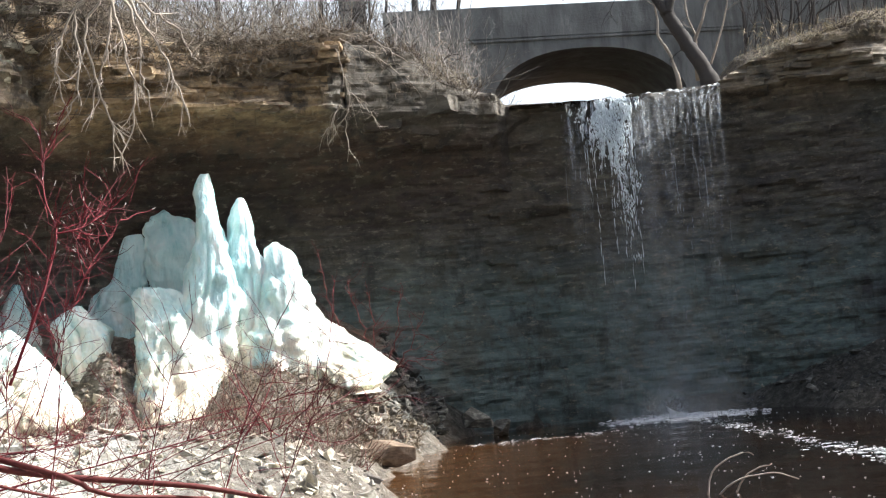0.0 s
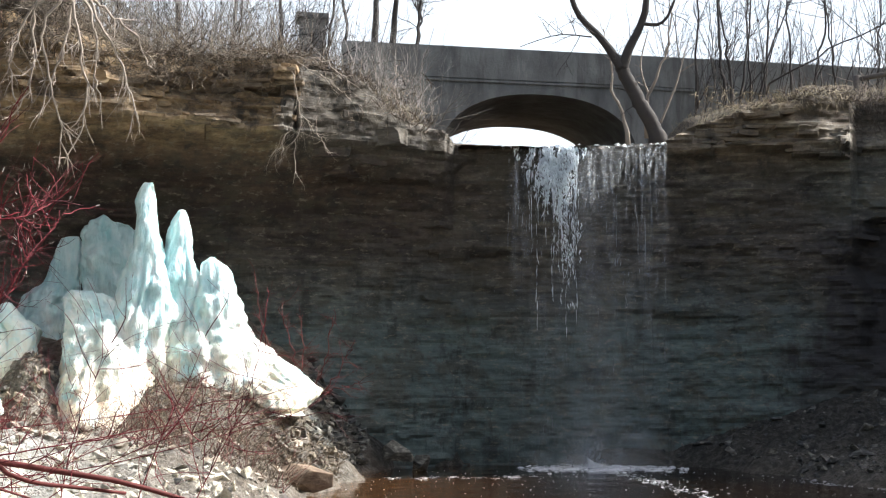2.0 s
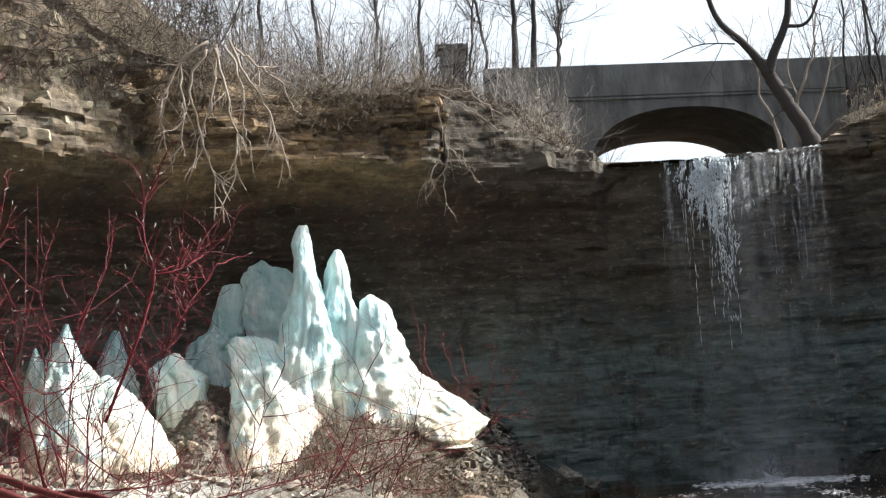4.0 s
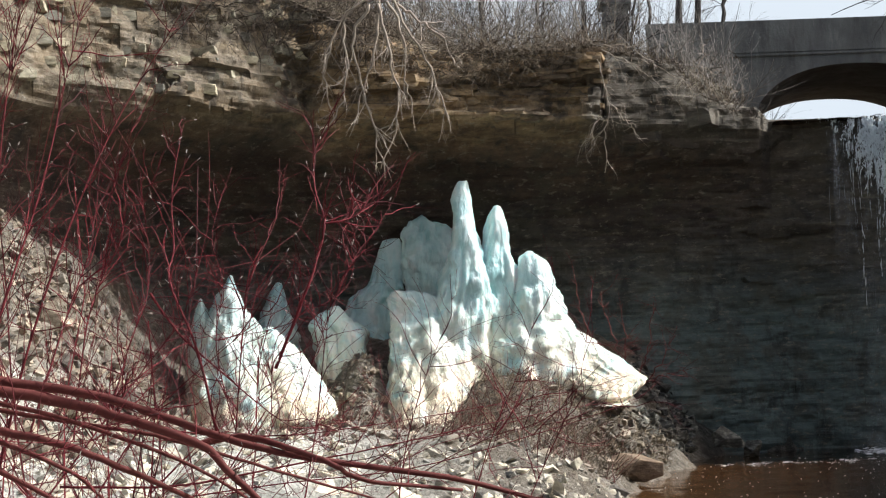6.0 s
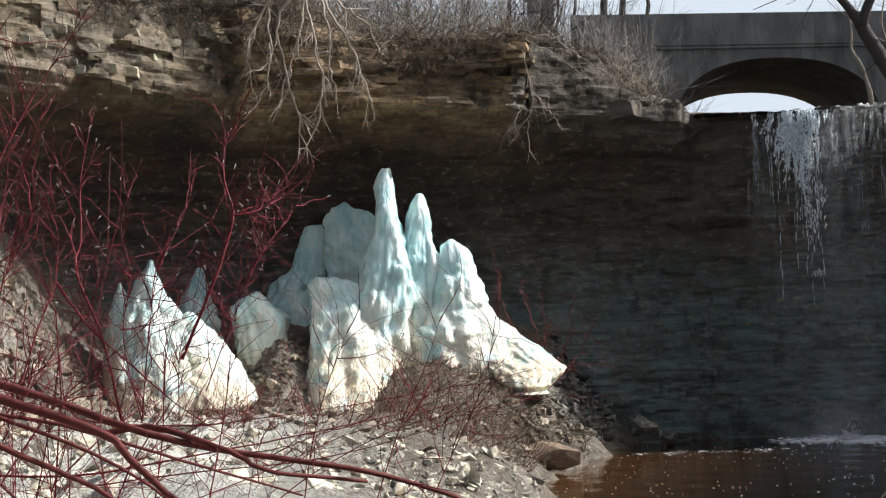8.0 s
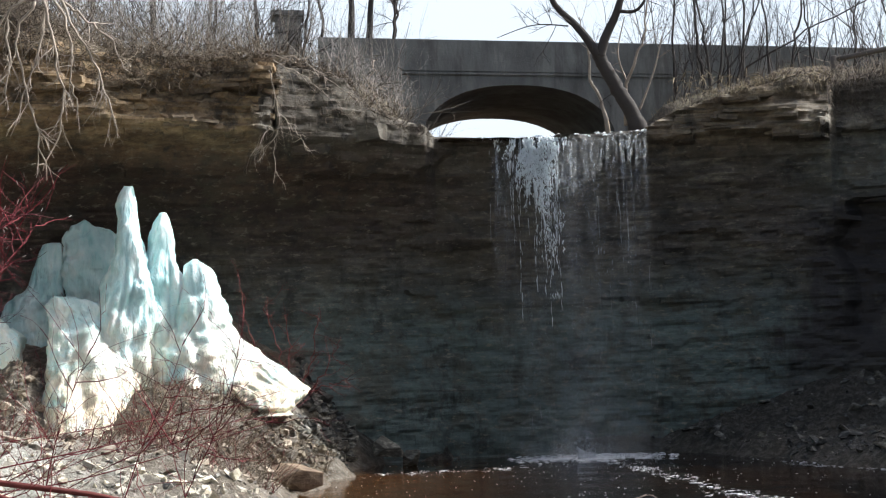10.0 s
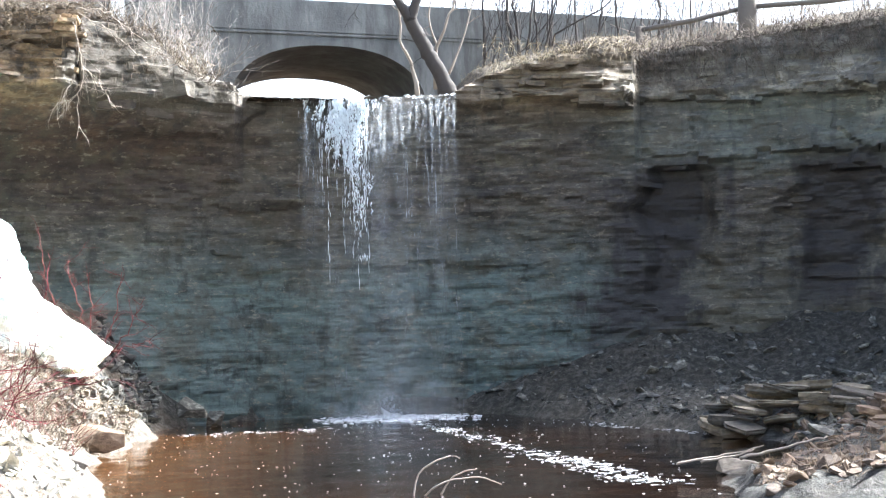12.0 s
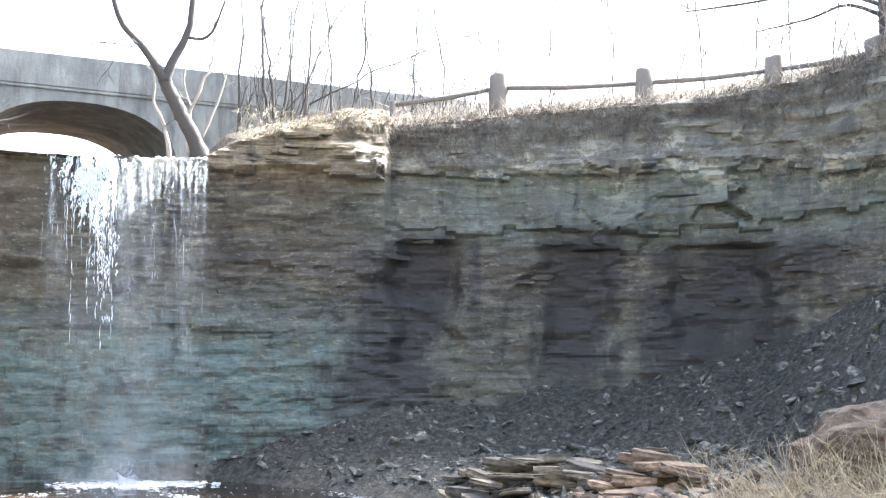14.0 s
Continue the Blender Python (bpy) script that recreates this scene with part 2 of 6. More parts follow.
def ice_material(name="weathered_ice", tint=(1.0, 1.0, 1.0)):
    m, nt, p = mat(name)
    a = noise_tex(nt, 1.0, 5, 0.6, coords(nt, (2.6, 2.6, 0.7)), 0.4)
    b = noise_tex(nt, 1.0, 5, 0.65, coords(nt, (9.0, 9.0, 2.2)))
    d = noise_tex(nt, 1.3, 6, 0.7)
    z = axis(nt, "Z")
    col = ramp(nt, a, [(0.3, (0.32, 0.56, 0.57)), (0.44, (0.5, 0.73, 0.73)), (0.58, (0.7, 0.85, 0.83)), (0.7, (0.86, 0.9, 0.87))])
    dirt = calc(nt, "MULTIPLY", grey(nt, d, 0.36, 0.52), grey(nt, calc(nt, "ADD", z, calc(nt, "MULTIPLY", d, 2.0)), 5.0, 2.8))
    col = mixcol(nt, calc(nt, "MULTIPLY", dirt, 0.9), col, (0.74, 0.62, 0.43))
    spots = noise_tex(nt, 9.0, 5, 0.7)
    col = mixcol(nt, calc(nt, "MULTIPLY", grey(nt, spots, 0.6, 0.7), grey(nt, z, 3.0, 1.5, 0.1, 0.8)), col, (0.24, 0.19, 0.14))
    col = mixcol(nt, 1.0, col, tint, "MULTIPLY")
    nt.links.new(col, p.inputs["Base Color"])
    p.inputs["Roughness"].default_value = 0.38
    p.inputs["Subsurface Weight"].default_value = 0.3
    p.inputs["Subsurface Radius"].default_value = (0.2, 0.4, 0.42)
    p.inputs["Subsurface Scale"].default_value = 0.25
    bump(nt, p, calc(nt, "ADD", b, calc(nt, "MULTIPLY", a, 1.2)), 0.8, 0.08)
    return m


def water_material():
    m, nt, p = mat("tannin_brown_water")
    a = noise_tex(nt, 1.0, 4, 0.6, coords(nt, (2.2, 5.0, 1.0)))
    deep = ramp(nt, noise_tex(nt, 0.35, 4, 0.6), [(0.35, (0.004, 0.002, 0.0009)), (0.65, (0.012, 0.0052, 0.0018))])
    shoal = calc(nt, "ADD", axis(nt, "X"), calc(nt, "MULTIPLY", noise_tex(nt, 0.7, 4, 0.6), 2.5))
    nt.links.new(mixcol(nt, grey(nt, shoal, -1.0, -4.2, 0.0, 0.65), deep, (0.085, 0.036, 0.008)), p.inputs["Base Color"])
    p.inputs["Roughness"].default_value = 0.06
    p.inputs["IOR"].default_value = 1.33
    bump(nt, p, a, 0.12, 0.03)
    return m


def foam_material():
    m, nt, p = mat("white_foam")
    a = noise_tex(nt, 14.0, 4, 0.7)
    nt.links.new(ramp(nt, a, [(0.3, (0.6, 0.62, 0.62)), (0.7, (0.85, 0.86, 0.86))]), p.inputs["Base Color"])
    p.inputs["Roughness"].default_value = 0.6
    bump(nt, p, a, 0.8, 0.03)
    return m


def falling_material(name, density, lo=0.42, hi=0.72, grain=(9.0, 9.0, 0.8), fade=0.0, centre=None):
    """Strings of falling water: mostly clear, with white broken streaks that scatter light through."""
    m, nt, p = mat(name)
    out = nt.nodes["Material Output"]
    tr = nt.nodes.new("ShaderNodeBsdfTransparent")
    tl = nt.nodes.new("ShaderNodeBsdfTranslucent")
    tl.inputs["Color"].default_value = (0.9, 0.94, 0.95, 1)
    p.inputs["Base Color"].default_value = (0.93, 0.96, 0.97, 1)
    p.inputs["Roughness"].default_value = 0.15
    add = nt.nodes.new("ShaderNodeMixShader")
    add.inputs[0].default_value = 0.6
    nt.links.new(p.outputs[0], add.inputs[1])
    nt.links.new(tl.outputs[0], add.inputs[2])
    streak = noise_tex(nt, 1.0, 6, 0.7, coords(nt, grain), 0.3)
    streak = calc(nt, "ADD", streak, calc(nt, "MULTIPLY", calc(nt, "SUBTRACT", axis(nt, "Z"), 6.0), fade))
    if centre is not None:
        streak = calc(nt, "SUBTRACT", streak, calc(nt, "MULTIPLY", calc(nt, "ABSOLUTE", calc(nt, "SUBTRACT", axis(nt, "X"), centre), 0), 0.16))
    fac = grey(nt, streak, lo, hi, 0.0, density)
    mx = nt.nodes.new("ShaderNodeMixShader")
    nt.links.new(fac, mx.inputs[0])
    nt.links.new(tr.outputs[0], mx.inputs[1])
    nt.links.new(add.outputs[0], mx.inputs[2])
    nt.links.new(mx.outputs[0], out.inputs["Surface"])
    return m


def concrete_material():
    m, nt, p = mat("weathered_concrete")
    a = noise_tex(nt, 1.2, 6, 0.65, coords(nt, (1, 1, 0.5)))
    b = noise_tex(nt, 16.0, 4, 0.7)
    col = ramp(nt, a, [(0.3, (0.072, 0.076, 0.074)), (0.5, (0.128, 0.134, 0.13)), (0.7, (0.2, 0.206, 0.197))])
    runs = noise_tex(nt, 1.0, 5, 0.65, coords(nt, (3.5, 3.5, 0.6)))
    col = mixcol(nt, grey(nt, runs, 0.5, 0.64, 0, 0.6), col, (0.06, 0.06, 0.056))
    col = mixcol(nt, grey(nt, runs, 0.4, 0.3, 0, 0.4), col, (0.3, 0.3, 0.285))
    col = mixcol(nt, grey(nt, b, 0.58, 0.75, 0, 0.4), col, (0.12, 0.11, 0.1))
    nt.links.new(col, p.inputs["Base Color"])
    p.inputs["Roughness"].default_value = 0.92
    bump(nt, p, calc(nt, "ADD", a, b), 0.6, 0.02)
    return m


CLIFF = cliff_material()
LIMESTONE = rock_material("pale_limestone", (0.22, 0.21, 0.17), (0.43, 0.415, 0.345), (0.6, 0.585, 0.51))
SHALE = rock_material("grey_shale", (0.03, 0.03, 0.026), (0.08, 0.08, 0.069), (0.31, 0.315, 0.28))
RUSTY = rock_material("rusty_brown_sandstone", (0.075, 0.053, 0.035), (0.15, 0.108, 0.072), (0.25, 0.194, 0.135))
GROUND = ground_material()
TURF = turf_material()
ICE = ice_material()
# ICE tinted darker, so the colour carries the shade on slab and peaks
SHADED_ICE = ice_material("shaded_grey_ice", (0.74, 0.78, 0.79))
WATER = water_material()
FOAM = foam_material()
CURTAIN = falling_material("thin_falling_water", 0.2, 0.3, 0.6, (4.0, 4.0, 0.25), 0.0, -1.9)
MIST = falling_material("thin_spray", 0.3, 0.35, 0.7)
SPRAY = falling_material("hanging_spray", 0.42, 0.95, 1.4, (2.5, 2.5, 1.5), -0.12, -1.7)
TORN = falling_material("torn_white_water", 1.0, 0.2, 0.4, (9.0, 9.0, 3.0))
THREADS = falling_material("threads_of_water", 0.38, 0.52, 0.66, (11.0, 11.0, 0.16), 0.022)
THIN = falling_material("clear_falling_water", 0.36, 0.36, 0.7)
STRING = falling_material("white_falling_water", 1.0, 0.3, 0.55)
CONCRETE = concrete_material()
DOGWOOD = wood_material("red_dogwood_bark", (0.018, 0.005, 0.006), (0.17, 0.013, 0.02))
DOGWOOD_OLD = wood_material("brown_red_bark", (0.026, 0.009, 0.008), (0.15, 0.032, 0.026))
GREYTWIG = wood_material("ash_grey_twig", (0.1, 0.093, 0.083), (0.33, 0.305, 0.27))
TANTWIG = wood_material("grey_tan_twig", (0.15, 0.125, 0.1), (0.42, 0.36, 0.29))
BRUSH = wood_material("dry_brown_brush", (0.04, 0.031, 0.022), (0.22, 0.178, 0.125))
ROOTS = wood_material("dark_dead_brush", (0.022, 0.018, 0.015), (0.13, 0.106, 0.082))
BARK = wood_material("dark_grey_bark", (0.024, 0.021, 0.019), (0.065, 0.057, 0.05), 12.0, 0.9)
STRAW = wood_material("straw_grass", (0.13, 0.105, 0.062), (0.38, 0.32, 0.21))
TANGRASS = wood_material("matted_tan_grass", (0.07, 0.05, 0.032), (0.3, 0.225, 0.15))
TIMBER = wood_material("silvered_timber", (0.075, 0.065, 0.055), (0.16, 0.142, 0.122), 15.0, 0.9)

# ---- mesh helpers ----


def mesh_of(name, verts, faces, material, smooth=False):
    me = bpy.data.meshes.new(name)
    me.from_pydata([tuple(map(float, v)) for v in verts], [], faces)
    me.materials.append(material)
    if smooth:
        me.polygons.foreach_set("use_smooth", [True] * len(me.polygons))
    me.update()
    return me


def thing(name, data=None, parent=None, label="", category="", group="", kind=""):
    ob = new(name, data)
    if parent is not None:
        ob.parent = parent
    return tagged(ob, label, category, group, kind)


def grid_mesh(name, P, material, smooth=True):
    """P: array rows x columns x 3."""
    r, c = P.shape[:2]
    i = np.arange(r * c).reshape(r, c)
    f = np.stack([i[:-1, :-1], i[:-1, 1:], i[1:, 1:], i[1:, :-1]], -1).reshape(-1, 4)
    return mesh_of(name, P.reshape(-1, 3), f.tolist(), material, smooth)


def tube_data(strokes, sides, verts, faces):
    """Adds tapered tubes along strokes [(points, radii)] to verts and faces."""
    for pts, rad in strokes:
        pts = np.asarray(pts, float)
        n = len(pts)
        d = np.gradient(pts, axis=0)
        d /= np.linalg.norm(d, axis=1, keepdims=True) + 1e-9
        ref = np.array([0.31, 0.53, 0.79]) if abs(d[0] @ [0.31, 0.53, 0.79]) < 0.9 else np.array([1.0, 0, 0])
        u = np.cross(d, ref)
        u /= np.linalg.norm(u, axis=1, keepdims=True) + 1e-9
        v = np.cross(d, u)
        a = np.arange(sides) * 2 * math.pi / sides
        ring = pts[:, None] + np.asarray(rad, float)[:, None, None] * (np.cos(a)[None, :, None] * u[:, None] + np.sin(a)[None, :, None] * v[:, None])
        o = len(verts)
        verts.extend(ring.reshape(-1, 3).tolist())
        for k in range(n - 1):
            for s in range(sides):
                s2 = (s + 1) % sides
                faces.append((o + k * sides + s, o + k * sides + s2, o + (k + 1) * sides + s2, o + (k + 1) * sides + s))
        faces.append(tuple(o + s for s in range(sides))[::-1])
        faces.append(tuple(o + (n - 1) * sides + s for s in range(sides)))


def tubes(name, strokes, material, sides=4):
    v, f = [], []
    tube_data(strokes, sides, v, f)
    return mesh_of(name, v, f, material, sides > 4)


def wander(rng, start, direction, length, n, wob, droop=0.0):
    """A crooked line of n points."""
    p, d = np.array(start, float), np.array(direction, float)
    d /= np.linalg.norm(d)
    out, step = [p.copy()], length / (n - 1)
    for _ in range(n - 1):
        d = d + rng.normal(0, wob, 3) + [0, 0, droop]
        d /= np.linalg.norm(d)
        p = p + d * step
        out.append(p.copy())
    return np.array(out)


def branchy(rng, start, direction, length, radius, depth, wob=0.12, droop=0.0, kids=4, spread=0.7, shrink=0.55, n=7, tip=0.35):
    """A limb with side limbs, as a list of (points, radii, level)."""
    pts = wander(rng, start, direction, length, n, wob, droop)
    out = [(pts, np.linspace(radius, radius * tip, n), depth)]
    if depth > 0:
        for _ in range(kids):
            k = rng.integers(1, n - 1)
            d = pts[k + 1] - pts[k]
            d = d / np.linalg.norm(d) + rng.normal(0, spread, 3)
            r = radius * (1 - (1 - tip) * k / (n - 1)) * rng.uniform(0.45, 0.7)
            out += branchy(rng, pts[k], d, length * shrink * rng.uniform(0.6, 1.2), r, depth - 1, wob, droop, kids, spread, shrink, max(4, n - 1), tip)
    return out

# ---- plan of the gorge: bearings in degrees from +y, ranges from the viewpoint ----
# past bearing 25 an unseen spur comes close, added to shade the east bank
BEAR = np.array([-64, -52, -44, -38, -34, -32, -29, -25.3, -24.6, -20, -14.3, -13.7, -11.4, -10.9, -10.2, -8.45, -8.1, -4, -0.3, 0.7, 2.9, 5.2, 6.4, 6.65, 8.1, 12, 18.7, 22, 25, 27.5, 34, 50, 64.0])
REACH = np.array([17, 20, 23, 25.5, 27.8, 28.6, 29.8, 31.3, 31.0, 31.5, 32.2, 32.5, 33.1, 33.2, 33.4, 34.2, 35, 35, 35.1, 35.15, 35.3, 35.5, 35.6, 36.3, 36.4, 36.5, 36.1, 35.6, 34.4, 30.0, 26.5, 25, 24.0])
BROW = np.array([13, 13, 13, 13, 12.6, 12.0, 11.0, 9.8, 9.6, 8.8, 8.9, 8.75, 8.5, 8.15, 7.8, 7.55, 7.38, 7.25, 7.35, 7.7, 8.1, 8.45, 8.35, 8.4, 8.45, 8.7, 8.95, 9.2, 9.4, 10.2, 10.8, 11, 11.0])
CAP = 7.1  # foot of the cap rock


def bearing_table(az0, values):
    return lambda az: np.interp(az, az0, values)


reach, brow = bearing_table(BEAR, REACH), bearing_table(BEAR, BROW)
# the wall below the cap, which stands back in the overhang
low_wall = bearing_table([-64, -44, -38.8, -36.5, -32, -29, -24, -12, -8.4, -4, 0, 6.4, 12, 20, 25, 30, 38, 64], [17.8, 23.8, 26.0, 29.2, 32.0, 33.4, 34.0, 35.2, 35.9, 36.3, 36.2, 36.4, 36.9, 36.5, 34.8, 28.7, 26.4, 24.4])
# height of the scree against the wall
scree_top = bearing_table([-64, -44, -38, -34, -31.5, -29, -25, -20, -16, -13.5, -12, -10.5, -9.4, -4, 0, 3, 6.6, 14, 20.8, 24.6, 30, 64], [5.8, 5.8, 5.6, 4.9, 3.6, 2.8, 2.9, 3.3, 3.3, 2.3, 1.1, 0.5, 0.4, 0.3, 0.4, 1.1, 1.7, 2.0, 2.9, 4.4, 5.6, 6.0])


def wob(x, y, scale, seed=0.0):
    """Smooth noise for arrays, from sums of sines."""
    x, y = np.asarray(x) * scale + seed * 1.7, np.asarray(y) * scale - seed * 2.3
    return (np.sin(1.3 * x + 2.1 * y + seed) + np.sin(2.7 * x - 1.9 * y + 2 * seed) * 0.6 + np.sin(-3.1 * x + 4.3 * y + 3 * seed) * 0.4 + np.sin(5.9 * x + 5.1 * y) * 0.25) / 2.25


def hollow(az, z):
    """How far the wall stands back behind the cap rock, in metres."""
    shape = np.interp(z, [-1, 1.5, 3.2, 4.8, 5.8, 6.4, 6.9, CAP, 7.5], [0.72, 0.85, 1.0, 1.0, 0.82, 0.58, 0.3, 0.1, 0.0])
    return (low_wall(az) - reach(az)) * shape


def lattice(i, j, seed):
    h = np.sin(i * 127.1 + j * 311.7 + seed * 74.7) * 43758.5453
    return h - np.floor(h)


def vnoise(u, v, seed=0):
    """Value noise in 0..1 for arrays."""
    u, v = np.broadcast_arrays(np.asarray(u, float), np.asarray(v, float))
    i, j = np.floor(u), np.floor(v)
    a, b = u - i, v - j
    a, b = a * a * (3 - 2 * a), b * b * (3 - 2 * b)
    return (lattice(i, j, seed) * (1 - a) + lattice(i + 1, j, seed) * a) * (1 - b) + (lattice(i, j + 1, seed) * (1 - a) + lattice(i + 1, j + 1, seed) * a) * b


def fbm(u, v, seed=0, octaves=4):
    return sum(0.5 ** k * (vnoise(u * 2.03**k, v * 2.03**k, seed + 7 * k) - 0.5) for k in range(octaves))


# knolls and dips of the bank: bearing, range, half extents in degrees and metres, height
KNOLLS = [(-23.5, 30.6, 1.3, 1.2, 0.85), (-17.4, 29.7, 2.1, 1.6, 0.7), (-14.6, 30.2, 1.4, 1.3, 0.35), (-21.6, 27.8, 1.8, 1.8, -0.45), (-26.0, 27.6, 1.8, 1.6, -0.3)]
POOL = [(-6.6, 34.6), (-6.3, 30), (-6.15, 24), (-4.7, 20), (-3.5, 13), (0, 9.5), (2.4, 13), (3.3, 19.5), (5.0, 23), (5.0, 26), (4.2, 28), (2.5, 31.2), (0.8, 35.2), (-3.4, 37)]


def pool_distance(x, y):
    """Distance to the pool's edge, negative over the water."""
    x, y = np.asarray(x, float), np.asarray(y, float)
    best, inside = np.full(x.shape, 1e9), np.zeros(x.shape, bool)
    for (ax, ay), (bx, by) in zip(POOL, POOL[1:] + POOL[:1]):
        ex, ey = bx - ax, by - ay
        k = np.clip(((x - ax) * ex + (y - ay) * ey) / (ex * ex + ey * ey), 0, 1)
        best = np.minimum(best, np.hypot(x - ax - k * ex, y - ay - k * ey))
        inside ^= ((ay > y) != (by > y)) & (x < ax + (y - ay) / (ey if ey else 1e-9) * ex)
    return np.where(inside, -best, best)


def ground_height(x, y):
    x, y = np.asarray(x, float), np.asarray(y, float)
    d = pool_distance(x, y) + 0.22 * wob(x, y, 1.1, 2)
    az, r = np.degrees(np.arctan2(x, y)), np.hypot(x, y)
    back = reach(np.clip(az, -60, 60)) + hollow(np.clip(az, -60, 60), 1.5) - r
    bank_w = 1.1 * (1 - np.exp(-np.maximum(d, 0) / 1.1)) + 0.03 * np.clip(d, 0, 9)
    bank_e = 0.25 * (1 - np.exp(-np.maximum(d, 0) / 0.5)) + 0.07 * np.clip(d, 0, 6)
    k = np.clip((x + 1.5) / 3.0, 0, 1)
    z = bank_w * (1 - k) + bank_e * k
    near = np.clip(1.6 - np.hypot(x, y) / 5, 0, 1)
    z = np.where(d > 0, z * (1 - near) + 0.5 * near, np.maximum(-0.7, 0.45 * d))
    pile = scree_top(np.clip(az, -60, 60)) - np.interp(az, [-30, -26, -8, 0], [0.62, 0.46, 0.5, 0.6]) * np.maximum(back, -2)
    front = np.abs(az) < 75
    z = np.where((d > -0.3) & front, np.maximum(z, np.minimum(pile, 6.0)), z)
    for ka, kr, da, dr, h in KNOLLS:
        z = z + np.where(d > 0, h * np.exp(-(((az - ka) / da) ** 2) - ((r - kr) / dr) ** 2) * np.clip(d, 0, 1), 0)
    rough = 0.3 * fbm(x * 0.9, y * 0.9, 3, 5) + 0.12 * fbm(x * 4, y * 4, 8, 3)
    return z + np.where(d > 0.15, rough, 0.3 * rough)


def polar(az, r, z=0.0):
    a = np.radians(az)
    return np.stack([np.sin(a) * r, np.cos(a) * r, np.zeros_like(a + r) + z], -1)


def spot(az, r):
    a = radians(az)
    return math.sin(a) * r, math.cos(a) * r


# floor of the gorge, out to the horizon
_az = np.r_[np.linspace(-180, -60, 30)[:-1], np.linspace(-60, -44, 40)[:-1], np.linspace(-44, 30, 330)[:-1], np.linspace(30, 60, 50)[:-1], np.linspace(60, 180, 30)]
_r = np.r_[np.linspace(0.0, 9, 30), np.linspace(9.2, 40, 150), np.geomspace(42, 2500, 14)]
A2, R2 = np.meshgrid(_az, _r)
P = polar(A2, R2)
P[..., 2] = np.where((R2 > 39), 0.4, ground_height(P[..., 0], P[..., 1]))
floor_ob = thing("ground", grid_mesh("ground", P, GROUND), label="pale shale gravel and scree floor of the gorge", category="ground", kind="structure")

# pool
_g = np.stack(np.meshgrid(np.linspace(-8, 7, 120), np.linspace(8.5, 38.2, 220)), -1)
pz = 0.006 * wob(_g[..., 0], _g[..., 1], 2.0, 3) + 0.003 * wob(_g[..., 0], _g[..., 1], 6.0, 4)
pool = thing("water", grid_mesh("water", np.concatenate([_g, pz[..., None]], -1), WATER), label="tannin-brown plunge pool with dark rippled surface", category="pool", kind="structure")

# cliff: a weathered face with thin beds that come and go, thicker broken beds in the cap, and jagged ledges
LEDGES = [  # bearing from, to, foot, thickness, depth
    (6.7, 21, 7.1, 0.8, 0.16), (7.0, 19.5, 5.8, 0.9, 0.2), (13.9, 15.8, 5.4, 1.6, 0.2), (15.6, 18.3, 5.75, 1.2, 0.14),
    (16.4, 19.2, 6.65, 1.0, 0.24), (14.0, 15.5, 7.15, 0.5, 0.2), (10.6, 11.7, 7.1, 0.6, 0.16), (-0.2, 6.5, 7.06, 0.45, 0.28),
    (1.5, 6.3, 7.5, 0.4, 0.15), (-13.9, -8.5, 6.4, 1.0, 0.22), (-24.5, -14.2, 7.15, 0.7, 0.22), (-22, -14.2, 6.5, 0.5, 0.2),
    (-23, -16, 7.9, 0.6, 0.18), (-31, -25.3, 7.3, 1.2, 0.3), (-29.5, -25, 8.1, 0.9, 0.25), (-33, -27, 9.2, 1.0, 0.15), (-34, -29, 10.2, 1.0, 0.15),
    (19.5, 25, 6.0, 0.8, 0.2), (22.5, 26, 6.9, 0.6, 0.25), (-8, 6, 4.9, 0.4, 0.1), (-8, 3, 3.5, 0.3, 0.08),
]


def step(u, lo, hi):
    k = np.clip((u - lo) / (hi - lo), 0, 1)
    return k * k * (3 - 2 * k)


